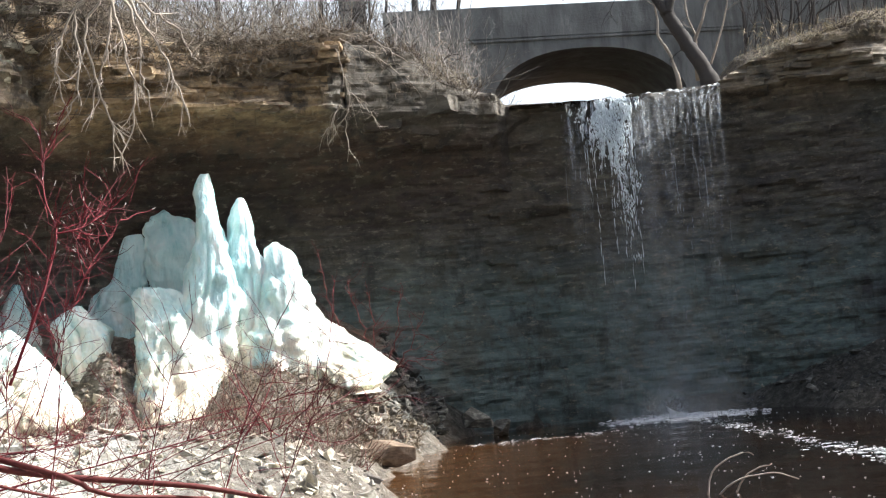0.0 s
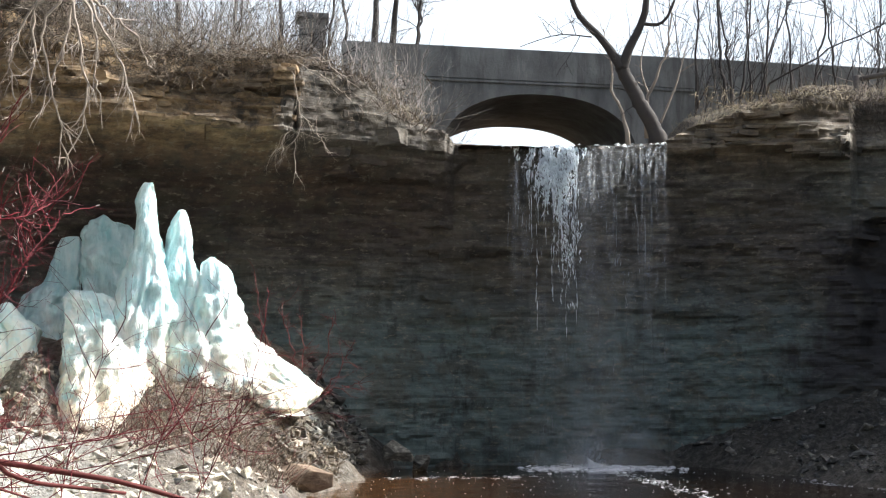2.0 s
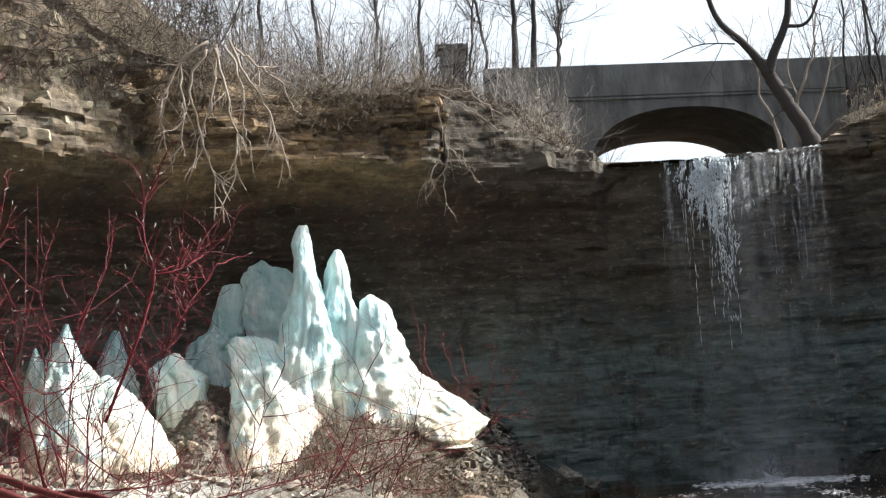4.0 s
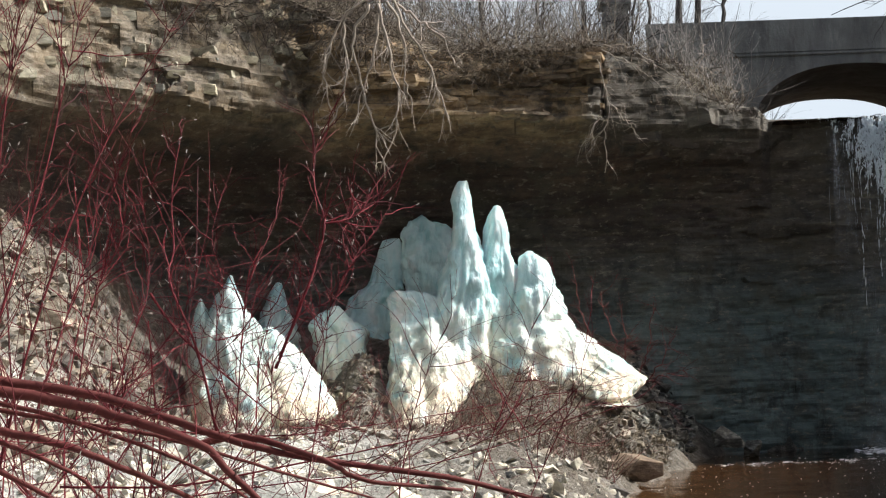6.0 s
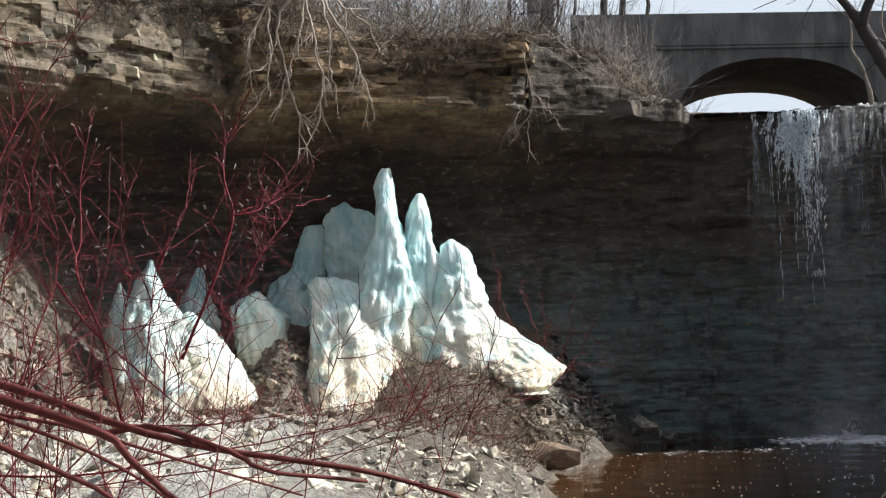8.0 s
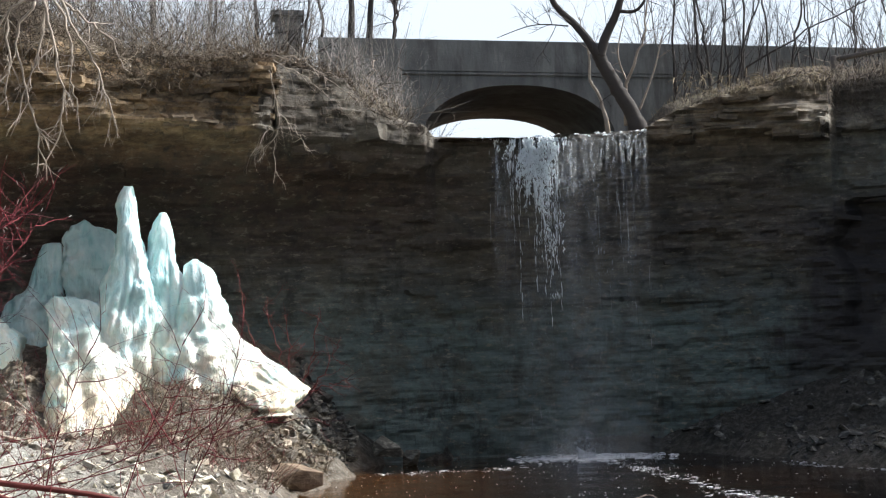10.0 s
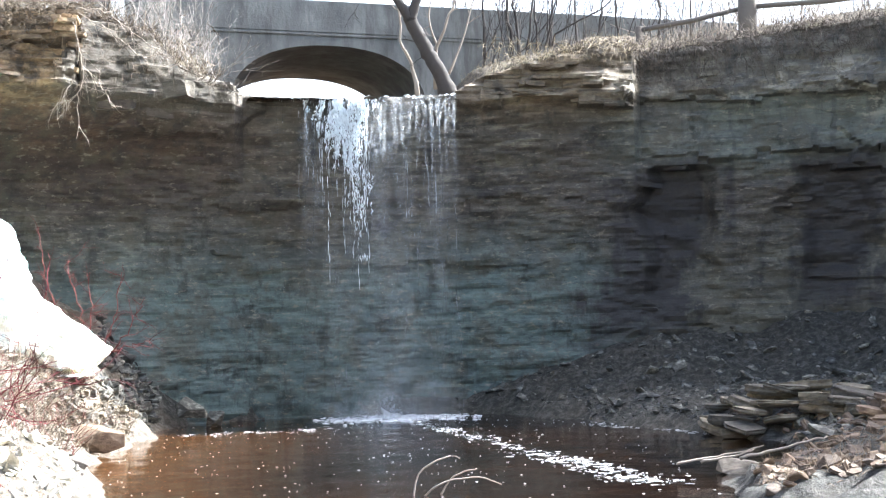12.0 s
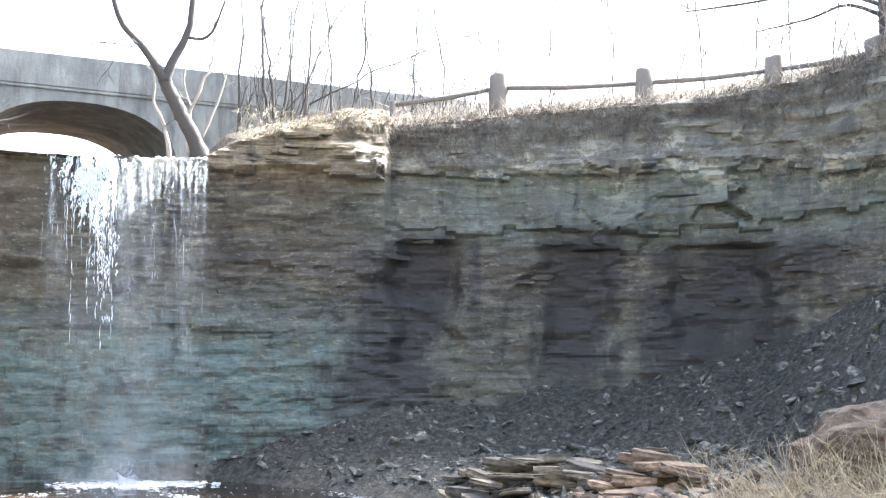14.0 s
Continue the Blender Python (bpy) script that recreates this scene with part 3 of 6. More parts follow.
def relief(az, z):
    """How far the face stands out at this bearing and height, in metres."""
    a = np.radians(az) * 33.0
    zw = z + 0.3 * fbm(a * 0.3, z * 0.2, 61, 2) + 0.05 * fbm(a * 1.7, z * 1.3, 62, 3)
    cap = step(z, 6.9, 7.4) * np.interp(az, [-34, -25, -21, -14.3, -13.9, -8, 0, 6.3, 7, 20, 26], [0.3, 0.4, 0.7, 0.9, 0.3, 0.4, 0.8, 0.8, 0.3, 0.3, 0.5])
    out = 0.36 * fbm(a * 0.4, z * 0.55, 21, 4) * (1 + cap) + 0.12 * fbm(a * 1.4, z * 4.0, 22, 4) * (1 + 1.6 * cap) + 0.05 * fbm(a * 3.0, z * 9.0, 23, 3)
    out = out - 0.4 * np.exp(-(((az + 14.05 + 0.12 * fbm(z * 2.0, a * 0, 77, 3)) / 0.07) ** 2)) * step(z, 7.15, 7.45)
    calm = 1 - 0.65 * step(az, 6.3, 7.2) * step(z, 5.6, 5.9) * step(-z, -7.2, -6.9)
    for h, along, amp, seed in ((0.41, 0.45, 0.05 + 0.3 * cap, 3), (0.19, 0.8, 0.045 + 0.12 * cap, 9), (0.11, 1.3, 0.03 + 0.03 * cap, 15)):
        u = zw / h
        i = np.floor(u)
        bed = vnoise(a * along + 13.7 * i, i * 3.7, seed) - 0.5
        joint = lattice(np.floor(a * along * 0.9 + 5 * lattice(i, i * 0 + 1.0, seed)), i, seed + 1) - 0.5
        shown = 0.35 + 0.65 * step(fbm(a * 0.5, z * 0.9, seed + 30, 3), -0.16, 0.22)
        lip = 1 - 0.5 * step(np.abs(u - i - 0.5), 0.3, 0.5)
        out = out + calm * amp * (bed * 1.2 + joint * 0.8) * lip * shown
    # hollowed, seeping bays in the east wall
    for az0, az1, foot, roof, deep in ((6.6, 9.3, 2.0, 5.6, 0.45), (12.2, 14.8, 2.4, 5.5, 0.22), (16.9, 20.8, 2.6, 5.45, 0.28)):
        edge = 1.4 * fbm(z * 1.1, a * 0.3, 90 + az0, 3)
        out = out - deep * step(az + edge, az0 - 0.2, az0 + 0.5) * step(-az + edge, -az1 - 0.2, -az1 + 0.5) * step(z, foot, foot + 1.0) * step(-z, -roof - 0.05, -roof + 0.1)
    for az0, az1, foot, thick, depth in LEDGES:
        jag = 0.2 * (lattice(np.floor(a * 0.8), a * 0 + foot, 8) - 0.5) + 0.14 * (lattice(np.floor(a * 2.3), a * 0 + foot, 9) - 0.5)
        ends = step(az + 2.2 * fbm(z * 1.4, a * 0.2, foot * 5, 3), az0 - 0.12, az0 + 0.12) * step(-az - 2.2 * fbm(z * 1.4, a * 0.2, foot * 7, 3), -az1 - 0.12, -az1 + 0.12)
        out = out + depth * ends * step(z, foot + jag - 0.03, foot + jag + 0.03) * step(-z, -foot - thick, -foot - 0.3 * thick) * (0.5 + 1.0 * vnoise(a * 1.1, a * 0 + foot, 71))
    return out


S = np.r_[np.linspace(-62, -42, 60)[:-1], np.linspace(-42, -14.4, 440)[:-1], np.linspace(-14.4, -13.7, 18)[:-1], np.linspace(-13.7, -8.5, 96)[:-1], np.linspace(-8.5, -8.05, 8)[:-1], np.linspace(-8.05, 6.35, 230)[:-1], np.linspace(6.35, 6.65, 7)[:-1], np.linspace(6.65, 28, 360)[:-1], np.linspace(28, 62, 70)]
H = np.r_[np.arange(-0.8, 0.6, 0.14), np.arange(0.6, 8.8, 0.06), np.arange(8.8, 13.4, 0.1)]
A2, Z2 = np.meshgrid(S, H)
top = brow(A2)
over = np.maximum(Z2 - top, 0)
zt = np.minimum(Z2, top)
# the brow leans back and ends under the turf
lean = np.clip(zt - (top - 1.0), 0, 1) * np.interp(A2, [-60, -14.2, -13.9, -9, -8, 0, 6.3, 7, 60], [0.6, 0.8, 0.5, 0.5, 0.05, 0.1, 0.5, 0.3, 0.3]) + np.clip(over, 0, 2.0) * 0.5
face = reach(A2) + hollow(A2, zt) + lean - relief(A2, zt) * np.where(over > 0, 0.3, 1)
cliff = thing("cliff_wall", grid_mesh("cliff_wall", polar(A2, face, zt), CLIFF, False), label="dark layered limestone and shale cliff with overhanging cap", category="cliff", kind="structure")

# unseen sides of the gorge, added behind the viewpoint to hold back sky light
_a = np.linspace(62, 298, 120)
_z = np.array([-0.5, 1.5, 3.0, 4.5, 6.0, 7.5, 9.0, 10.2, 11.0])
A2, Z2 = np.meshgrid(_a, _z)
R2 = np.interp(A2, [62, 90, 180, 270, 298], [24.2, 20, 26, 16, 17.3]) + 0.35 * Z2 + 0.8 * fbm(A2 * 0.12, Z2 * 0.4, 88, 4)
thing("gorge_side", grid_mesh("gorge_side", polar(A2, R2, Z2), CLIFF), label="unseen dark rock sides added downstream to block sky light", category="cliff", kind="structure")

# upland behind the brow, to the horizon, with the stream's bed cut through it
FLOW0, FLOWD = np.array([-2.3, 34.0]), np.array([-0.30, 0.954])


def upland_height(x, y, az, r):
    top = brow(np.clip(az, -62, 62))
    back = r - reach(np.clip(az, -62, 62))
    z = top - 0.03 + np.interp(az, [-26, -21, -17, -13, -11, -9, -8.3], [0.5, 0.25, 0.05, 0.05, 0.3, 0.55, 0.3]) * np.clip(back - 0.4, 0, np.where(az < -15, 6, 2.2)) + 0.10 * wob(x, y, 0.9, 4) + 0.05 * wob(x, y, 2.7, 6)
    # unseen rise east of bearing 25, added to throw shade on the slab pile
    z = z + np.interp(az, [24.5, 28], [0, 0.55]) * np.clip(back - 0.6, 0, 7)
    side = (x - FLOW0[0]) * FLOWD[1] - (y - FLOW0[1]) * FLOWD[0]
    cut = np.clip((np.abs(side) - 2.1) / 1.4, 0, 1)
    bed = 7.12
    return np.where(np.abs(az) < 40, bed + (z - bed) * cut ** 0.8, z)


_az = np.r_[np.linspace(-62, -12, 130)[:-1], np.linspace(-12, 8, 150)[:-1], np.linspace(8, 62, 120)]
_k = np.r_[np.linspace(0, 1, 60), np.geomspace(1.05, 130, 26)]
A2, K2 = np.meshgrid(_az, _k)
R2 = reach(A2) + 0.55 + K2 * 12 - np.where((A2 > -8.2) & (A2 < 2), 0.5, 0)
P = polar(A2, R2)
P[..., 2] = upland_height(P[..., 0], P[..., 1], A2, R2)
upland = thing("upper_ground", grid_mesh("upper_ground", P, TURF), label="dry turf bank along the top of the cliff", category="ground", kind="structure")

# stream above the lip
q = np.linspace(-0.1, 12, 30)
wpts = []
for k in q:
    c = FLOW0 + FLOWD * (k + 0.95)
    n = np.array([FLOWD[1], -FLOWD[0]])
    wpts.append([[*(c + n * s), 7.24 + 0.02 * math.sin(5 * s + 3 * k)] for s in np.linspace(-2.25, 2.35, 24)])
stream = thing("stream", grid_mesh("stream", np.array(wpts), WATER), label="shallow dark stream running to the lip", category="stream", kind="structure")

# bright haze low over the horizon, all round
HAZE, hnt, _p = mat("bright_hazy_sky")
glow = hnt.nodes.new("ShaderNodeEmission")
glow.inputs["Color"].default_value, glow.inputs["Strength"].default_value = (0.9, 0.96, 1.0, 1), 0.62
hnt.links.new(glow.outputs[0], hnt.nodes["Material Output"].inputs["Surface"])
A2, Z2 = np.meshgrid(np.linspace(0, 360, 121), 1450 * np.tan(np.radians([-1, 4, 9, 14, 19])))
thing("backdrop", grid_mesh("backdrop", polar(A2, 1450.0 + 0 * A2, Z2), HAZE), label="bright white hazy sky low over the horizon", category="sky", kind="structure")

# ---- bridge ----
BX = np.array([0.921, 0.389])  # along the bridge
BN = np.array([-0.25, 0.968])  # away, through the skewed arch
BC = np.array([-3.25, 38.35])  # under the crown of the near face
SPAN, CROWN, SPRING, DECK, WIDE = 2.55, 9.12, 7.75, 10.25, 5.2


def bridge_point(s, d, z):
    p = BC + BX * s + BN * d
    return (p[0], p[1], z)


def arch_z(s):
    return SPRING + (CROWN - SPRING) * max(0.0, 1 - abs(s / SPAN) ** 2.3) ** 0.5


def box_mesh(name, s0, s1, d0, d1, z0, z1, material, bev=0.02):
    bm = bmesh.new()
    bmesh.ops.create_cube(bm, size=1)
    for vtx in bm.verts:
        s = s0 if vtx.co.x < 0 else s1
        d = d0 if vtx.co.y < 0 else d1
        z = z0 if vtx.co.z < 0 else z1
        vtx.co = bridge_point(s, d, z)
    if bev:
        bmesh.ops.bevel(bm, geom=bm.edges[:], offset=bev, segments=2, affect="EDGES")
    me = bpy.data.meshes.new(name)
    bm.to_mesh(me)
    bm.free()
    me.materials.append(material)
    return me


def bridge():
    base = thing("road_bridge", None, label="grey weathered concrete arch bridge over the stream", category="bridge")
    # two faces with the arch cut out, and the vault between them
    ss = [-SPAN * math.cos(math.pi * k / 28) for k in range(29)]
    for name, d0, d1 in (("spandrel_wall", 0.0, 0.35), ("spandrel_wall", WIDE - 0.35, WIDE)):
        vs, fs = [], []
        cols = [-9.0, -SPAN - 0.004] + ss + [SPAN + 0.004, 12.0]
        for s in cols:
            low = arch_z(s) if abs(s) <= SPAN else 6.6
            for d in (d0, d1):
                vs += [bridge_point(s, d, low), bridge_point(s, d, 9.4)]
        for k in range(len(cols) - 1):
            a, b = 4 * k, 4 * k + 4
            fs += [(a, b, b + 1, a + 1), (a + 3, b + 3, b + 2, a + 2), (a, a + 2, b + 2, b), (a + 1, b + 1, b + 3, a + 3)]
        thing(name, mesh_of(name, vs, fs, CONCRETE), base)
    vs, fs = [], []
    for s in [-SPAN] + ss + [SPAN]:
        z = arch_z(s) if abs(s) < SPAN - 1e-6 else SPRING - 0.9
        vs += [bridge_point(s, 0.35, z), bridge_point(s, WIDE - 0.35, z)]
    for k in range(len(ss) + 1):
        fs.append((2 * k, 2 * k + 1, 2 * k + 3, 2 * k + 2))
    thing("vault", mesh_of("vault", vs, fs, CONCRETE), base, "shaded concrete vault")
    thing("string_course", box_mesh("string_course", -9, 12, -0.05, 0.3, 9.35, 9.42, CONCRETE), base)
    for d in (-0.02, WIDE - 0.3):
        thing("parapet", box_mesh("parapet", -5.1, 12, d, d + 0.32, 9.424, DECK, CONCRETE, 0.03), base)
    thing("deck", box_mesh("deck", -8.9, 12, 0.36, WIDE - 0.36, 9.26, 9.42, CONCRETE), base)
    end = thing("end_pillar", box_mesh("end_pillar", -6.15, -5.5, -0.12, 0.5, 9.0, 10.72, CONCRETE), base)
    thing("pillar_cap", box_mesh("pillar_cap", -6.24, -5.42, -0.2, 0.58, 10.722, 10.86, CONCRETE), end)
    return base


bridge()

# ---- ice ----


def ice_body(name, rows, r, depth, seed, parent=None, label="", material=None, flute=1.0, lean=0.5, foot=2.2):
    """A mass of melting ice at range r: (elevation, bearing of its two flanks) from foot to top, swept up with flutes and melt hollows."""
    rows = sorted(rows)
    low = rows[0]
    rows = [(low[0] - foot, low[1] - 0.15, low[2] + 0.15)] + rows
    el, left, right = (np.array(c, float) for c in zip(*rows))
    n, m = 84, 120
    t = np.linspace(0, 1, n)
    e = np.interp(t, np.linspace(0, 1, len(el)) * 0.35 + 0.65 * (el - el[0]) / (el[-1] - el[0]), el)
    a0, a1 = np.interp(e, el, left), np.interp(e, el, right)
    z = E0[2] + r * np.tan(np.radians(e))
    w = np.maximum(r * np.radians(a1 - a0) / 2, 0.02)
    mid = (a0 + a1) / 2
    a = np.linspace(0, 2 * math.pi, m, endpoint=False)
    c, q = np.cos(a), np.sin(a)
    c, q = np.sign(c) * np.abs(c) ** 0.85, np.sign(q) * np.abs(q) ** 0.85
    d = np.minimum(depth * (0.3 + 0.7 * (1 - t)), w * 1.5 + 0.12)
    X, Y = w[:, None] * c[None], d[:, None] * q[None]
    Z = z[:, None] + 0 * X
    g = seed * 1.37
    ridge = np.abs(2 * vnoise(X * 2.2 + 0.25 * Z + g, Y * 2.2 + 0.2 * Z, seed) - 1)
    rib = np.abs(2 * vnoise(X * 6.0 - 0.25 * Z + g, Y * 6.0 + 0.2 * Z, seed + 3) - 1)
    lump = fbm(X * 2.3 + g, Z * 1.9 + Y * 1.1, seed + 5, 4) + fbm(Y * 2.3 - X * 0.7, Z * 2.3 + g, seed + 6, 4)
    pit = fbm(X * 8 + g, Z * 7 + Y * 5, seed + 9, 3) + fbm(Y * 8 - X * 3, Z * 8, seed + 10, 3)
    push = (0.22 * (ridge - 0.42) + 0.1 * (rib - 0.42)) * flute + 0.12 * lump + 0.05 * pit
    push = push * np.clip(w / 0.6, 0.14, 1.0)[:, None] * np.clip((1.03 - t) * 12, 0.2, 1)[:, None]
    X, Y = X + push * c[None], Y + push * q[None] - lean * ((1 - t) ** 1.8)[:, None]
    Z = Z + 0.16 * np.clip(w / 0.4, 0.2, 1)[:, None] * fbm(X * 6 + g, Y * 6, seed + 12, 3) * (t ** 2)[:, None]
    b = np.radians(mid)[:, None]
    cx, cy = np.sin(b) * r, np.cos(b) * r
    P = np.stack([cx + X * np.cos(b) + Y * np.sin(b), cy - X * np.sin(b) + Y * np.cos(b), Z], -1)
    vs = P.reshape(-1, 3).tolist() + [P[-1].mean(0) + [0, 0, 0.03]]
    fs = [(k * m + i, k * m + (i + 1) % m, k * m + m + (i + 1) % m, k * m + m + i) for k in range(n - 1) for i in range(m)]
    fs += [((n - 1) * m + i, (n - 1) * m + (i + 1) % m, n * m) for i in range(m)]
    return thing(name, mesh_of(name, vs, fs, material or ICE, True), parent, label, "" if parent else "ice")


ice = thing("ice_formation", None, label="tall melting blue-white ice spires on the scree", category="ice")
ice_body("spire", [
    (0.0, -21.6, -18.3), (1.5, -21.3, -18.3), (2.5, -20.8, -18.4), (3.1, -20.45, -18.5), (3.74, -20.25, -18.65), (4.5, -20.03, -18.79), (5.2, -19.9, -18.95),
    (5.5, -19.84, -19.03), (5.85, -19.82, -19.07), (6.33, -19.93, -19.06), (6.6, -19.83, -19.12), (6.95, -19.6, -19.24),
], 31.5, 0.95, 3, ice, "", None, 0.9, 0.7)
ice_body("rib", [
    (-2.9, -21.9, -20.9), (-1.94, -22.5, -20.2), (-1.24, -22.4, -19.55), (-0.5, -21.9, -19.4), (1.0, -21.3, -19.3), (2.5, -20.7, -19.3), (3.5, -20.3, -19.5), (4.2, -20.0, -19.6),
], 31.3, 0.9, 11, ice, "dirt-stained foot of white ice", None, 0.5, 3.0)
ice_body("apron", [
    (-0.8, -22.6, -20.0), (0.9, -22.3, -19.8), (2.0, -22.35, -19.9), (2.5, -22.4, -20.2), (2.8, -22.38, -20.7), (2.98, -22.2, -21.4),
], 31.4, 1.0, 21, ice, "dirt-stained shelf of ice", None, 0.5, 2.4)
ice_body("spire", [
    (-0.5, -19.6, -16.8), (1.0, -19.5, -17.0), (3.0, -19.2, -17.3), (4.23, -18.85, -17.75), (5.13, -18.62, -17.8), (5.5, -18.55, -17.88), (5.8, -18.45, -17.95), (5.98, -18.35, -18.05),
], 31.7, 0.9, 31, ice)
ice_body("shoulder", [
    (-0.6, -18.8, -14.9), (0.3, -18.7, -14.8), (0.87, -18.5, -15.0), (1.33, -18.3, -15.56), (1.95, -18.1, -15.94), (2.78, -17.9, -16.24), (3.69, -17.65, -16.44), (4.05, -17.5, -16.75), (4.25, -17.2, -16.95),
], 31.6, 1.0, 41, ice, "", None, 0.8, 1.5)
ice_body("toe", [
    (-1.35, -14.9, -13.7), (-1.0, -15.6, -13.25), (-0.58, -15.9, -13.0), (-0.1, -16.8, -13.5), (0.27, -17.0, -13.97), (0.6, -16.9, -14.4), (0.87, -16.7, -14.9), (1.3, -16.3, -15.5), (1.6, -16.1, -15.8),
], 31.2, 0.9, 51, ice, "", None, 0.5, 1.3, 0.1)
# slab, ledge and peaks take the ice with shade put into its tint
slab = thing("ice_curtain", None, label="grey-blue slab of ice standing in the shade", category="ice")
ice_body("slab", [(2.0, -21.8, -19.6), (4.0, -21.85, -19.7), (5.26, -21.87, -19.85), (5.4, -21.75, -19.95), (5.6, -21.4, -20.7), (5.78, -21.1, -20.95)], 33.4, 0.3, 61, slab, "", SHADED_ICE, 0.35, 0.1)
ice_body("ledge", [(1.2, -24.4, -22.0), (2.23, -24.1, -21.9), (2.87, -23.8, -21.8), (3.35, -23.15, -21.8), (4.0, -22.9, -21.8), (4.8, -22.55, -21.85), (4.95, -22.5, -21.9)], 33.5, 0.3, 71, slab, "", SHADED_ICE, 0.5, 0.2)
ice_body("ice_lump", [(-0.3, -24.9, -23.0), (0.8, -25.1, -23.2), (1.6, -25.3, -23.1), (1.95, -25.2, -23.75), (2.2, -25.0, -24.0), (2.55, -24.5, -24.2)], 31.7, 0.8, 81, None, "small rounded lump of dirty ice")
mound = thing("ice_mound", None, label="jagged dirty white mound of ice on gravel", category="ice")
ice_body("peak", [(-0.9, -29.6, -26.2), (-0.1, -29.6, -26.4), (1.2, -29.4, -26.9), (2.5, -29.0, -27.55), (3.3, -28.5, -27.9), (3.82, -28.25, -28.05)], 30.4, 1.0, 101, mound, "grey-white peak with shade in its colour", SHADED_ICE, 0.8, 1.8)
ice_body("peak", [(-0.6, -29.9, -28.0), (1.1, -29.85, -28.3), (2.5, -29.55, -28.95), (3.0, -29.35, -29.2)], 30.4, 0.7, 111, mound, "grey-white peak with shade in its colour", SHADED_ICE)
ice_body("peak", [(0.0, -28.0, -25.2), (1.6, -27.4, -25.7), (2.6, -26.95, -26.05), (3.5, -26.55, -26.3)], 33.0, 0.6, 121, mound, "thin grey fin of ice", SHADED_ICE)
ice_body("tongue", [(-1.9, -26.3, -25.2), (-1.3, -27.0, -24.4), (-0.63, -27.6, -24.68), (0.0, -27.7, -25.05), (0.68, -27.6, -25.5), (1.5, -27.25, -26.3), (1.88, -27.0, -26.65)], 30.2, 1.2, 131, mound, "smooth bright tongue of ice", None, 0.4, 2.6)

# ---- plants ----


def place(az, el, r):
    """World point by bearing, elevation and range from the viewpoint's home."""
    a = radians(az)
    return np.array([math.sin(a) * r, math.cos(a) * r, E0[2] + r * math.tan(radians(el))])


def spline(pts, n):
    """A rounded line through a few points."""
    pts = np.asarray(pts, float)
    t = np.linspace(0, len(pts) - 1, n)
    out = []
    for s in t:
        k = min(int(s), len(pts) - 2)
        u = s - k
        p0, p1, p2, p3 = pts[max(k - 1, 0)], pts[k], pts[k + 1], pts[min(k + 2, len(pts) - 1)]
        out.append(0.5 * (2 * p1 + (p2 - p0) * u + (2 * p0 - 5 * p1 + 4 * p2 - p3) * u * u + (3 * p1 - p0 - 3 * p2 + p3) * u**3))
    return np.array(out)


def twig_set(rng, pts, radius, count, length, up=0.6, spread=0.5, depth=1, kids=3, wobble=0.2):
    """Side twigs along a limb."""
    out = []
    for _ in range(count):
        k = rng.integers(1, len(pts) - 1)
        along = pts[k + 1] - pts[k]
        d = along / np.linalg.norm(along) * rng.uniform(0.0, 0.8) + np.array([0, 0, up]) + rng.normal(0, spread, 3)
        out += branchy(rng, pts[k], d, length * rng.uniform(0.4, 1.25), radius * rng.uniform(0.6, 1.2), depth, wobble, 0.02, kids, 0.5, 0.5, 6, 0.4)
    return [(p, r) for p, r, _ in out]


def dogwood(limbs, label, seed, twigs, twig_len, twig_r, material=DOGWOOD, up=0.6, depth=1, kids=3):
    """A shrub: heavy limbs given as (points in bearing, elevation; range; radius), each a part with its twigs under it."""
    rng = np.random.default_rng(seed)
    foot = place(*limbs[0][0][0], limbs[0][1])
    shrub = thing("dogwood_shrub", None, label=label, category="shrub", group="red dogwood shrubs")
    for pts, r, rad in limbs:
        far = np.linspace(0, 1, len(pts))
        line = spline([place(az, el, r + 0.5 * f * math.sin(3 * f + seed)) for (az, el), f in zip(pts, far)], 26)
        line += rng.normal(0, rad * 0.1, line.shape)
        limb = thing("stem", tubes("stem", [(line, np.linspace(rad, rad * (0.4 if rad > 0.01 else 0.15), 26))], DOGWOOD_OLD if rad > 0.008 else material, 7), shrub)
        tw = twig_set(rng, line, twig_r, twigs, twig_len, up, 0.5, depth, kids)
        thing("twig_spray", tubes("twig_spray", tw, material, 4), limb, kind="stuff")
        buds = []
        for q, r_ in tw:
            if rng.random() < 0.22:
                d = (q[-1] - q[-2]) / np.linalg.norm(q[-1] - q[-2])
                w = twig_r * rng.uniform(0.6, 1.0)
                buds.append((np.array([q[-1] - d * 0.012, q[-1], q[-1] + d * rng.uniform(0.005, 0.012)]), np.array([w * 0.7, w, w * 0.4])))
        thing("bud", tubes("bud", buds, GREYTWIG, 4), limb, "pale buds at the twig ends", kind="stuff")
    return shrub


dogwood([
    ([(-39, 0.9), (-36.4, 0.2), (-33.5, -0.4), (-30.5, -1.5), (-27.9, -2.5), (-25.2, -3.2), (-20.2, -4.1), (-16.9, -5.2)], 6.0, 0.021),
    ([(-39, 0.4), (-36.4, -0.2), (-34.1, -0.7), (-32.1, -1.4), (-29.6, -2.4), (-28.5, -3.6), (-27.3, -4.7), (-26.1, -5.6)], 5.9, 0.024),
    ([(-29.6, -2.4), (-28.4, -2.2), (-27.2, -2.4), (-25.2, -3.2), (-23.6, -4.0), (-20.2, -4.5)], 5.9, 0.016),
], "leaning red-brown dogwood with long arching stems", 3, 15, 0.42, 0.0023, up=0.25)
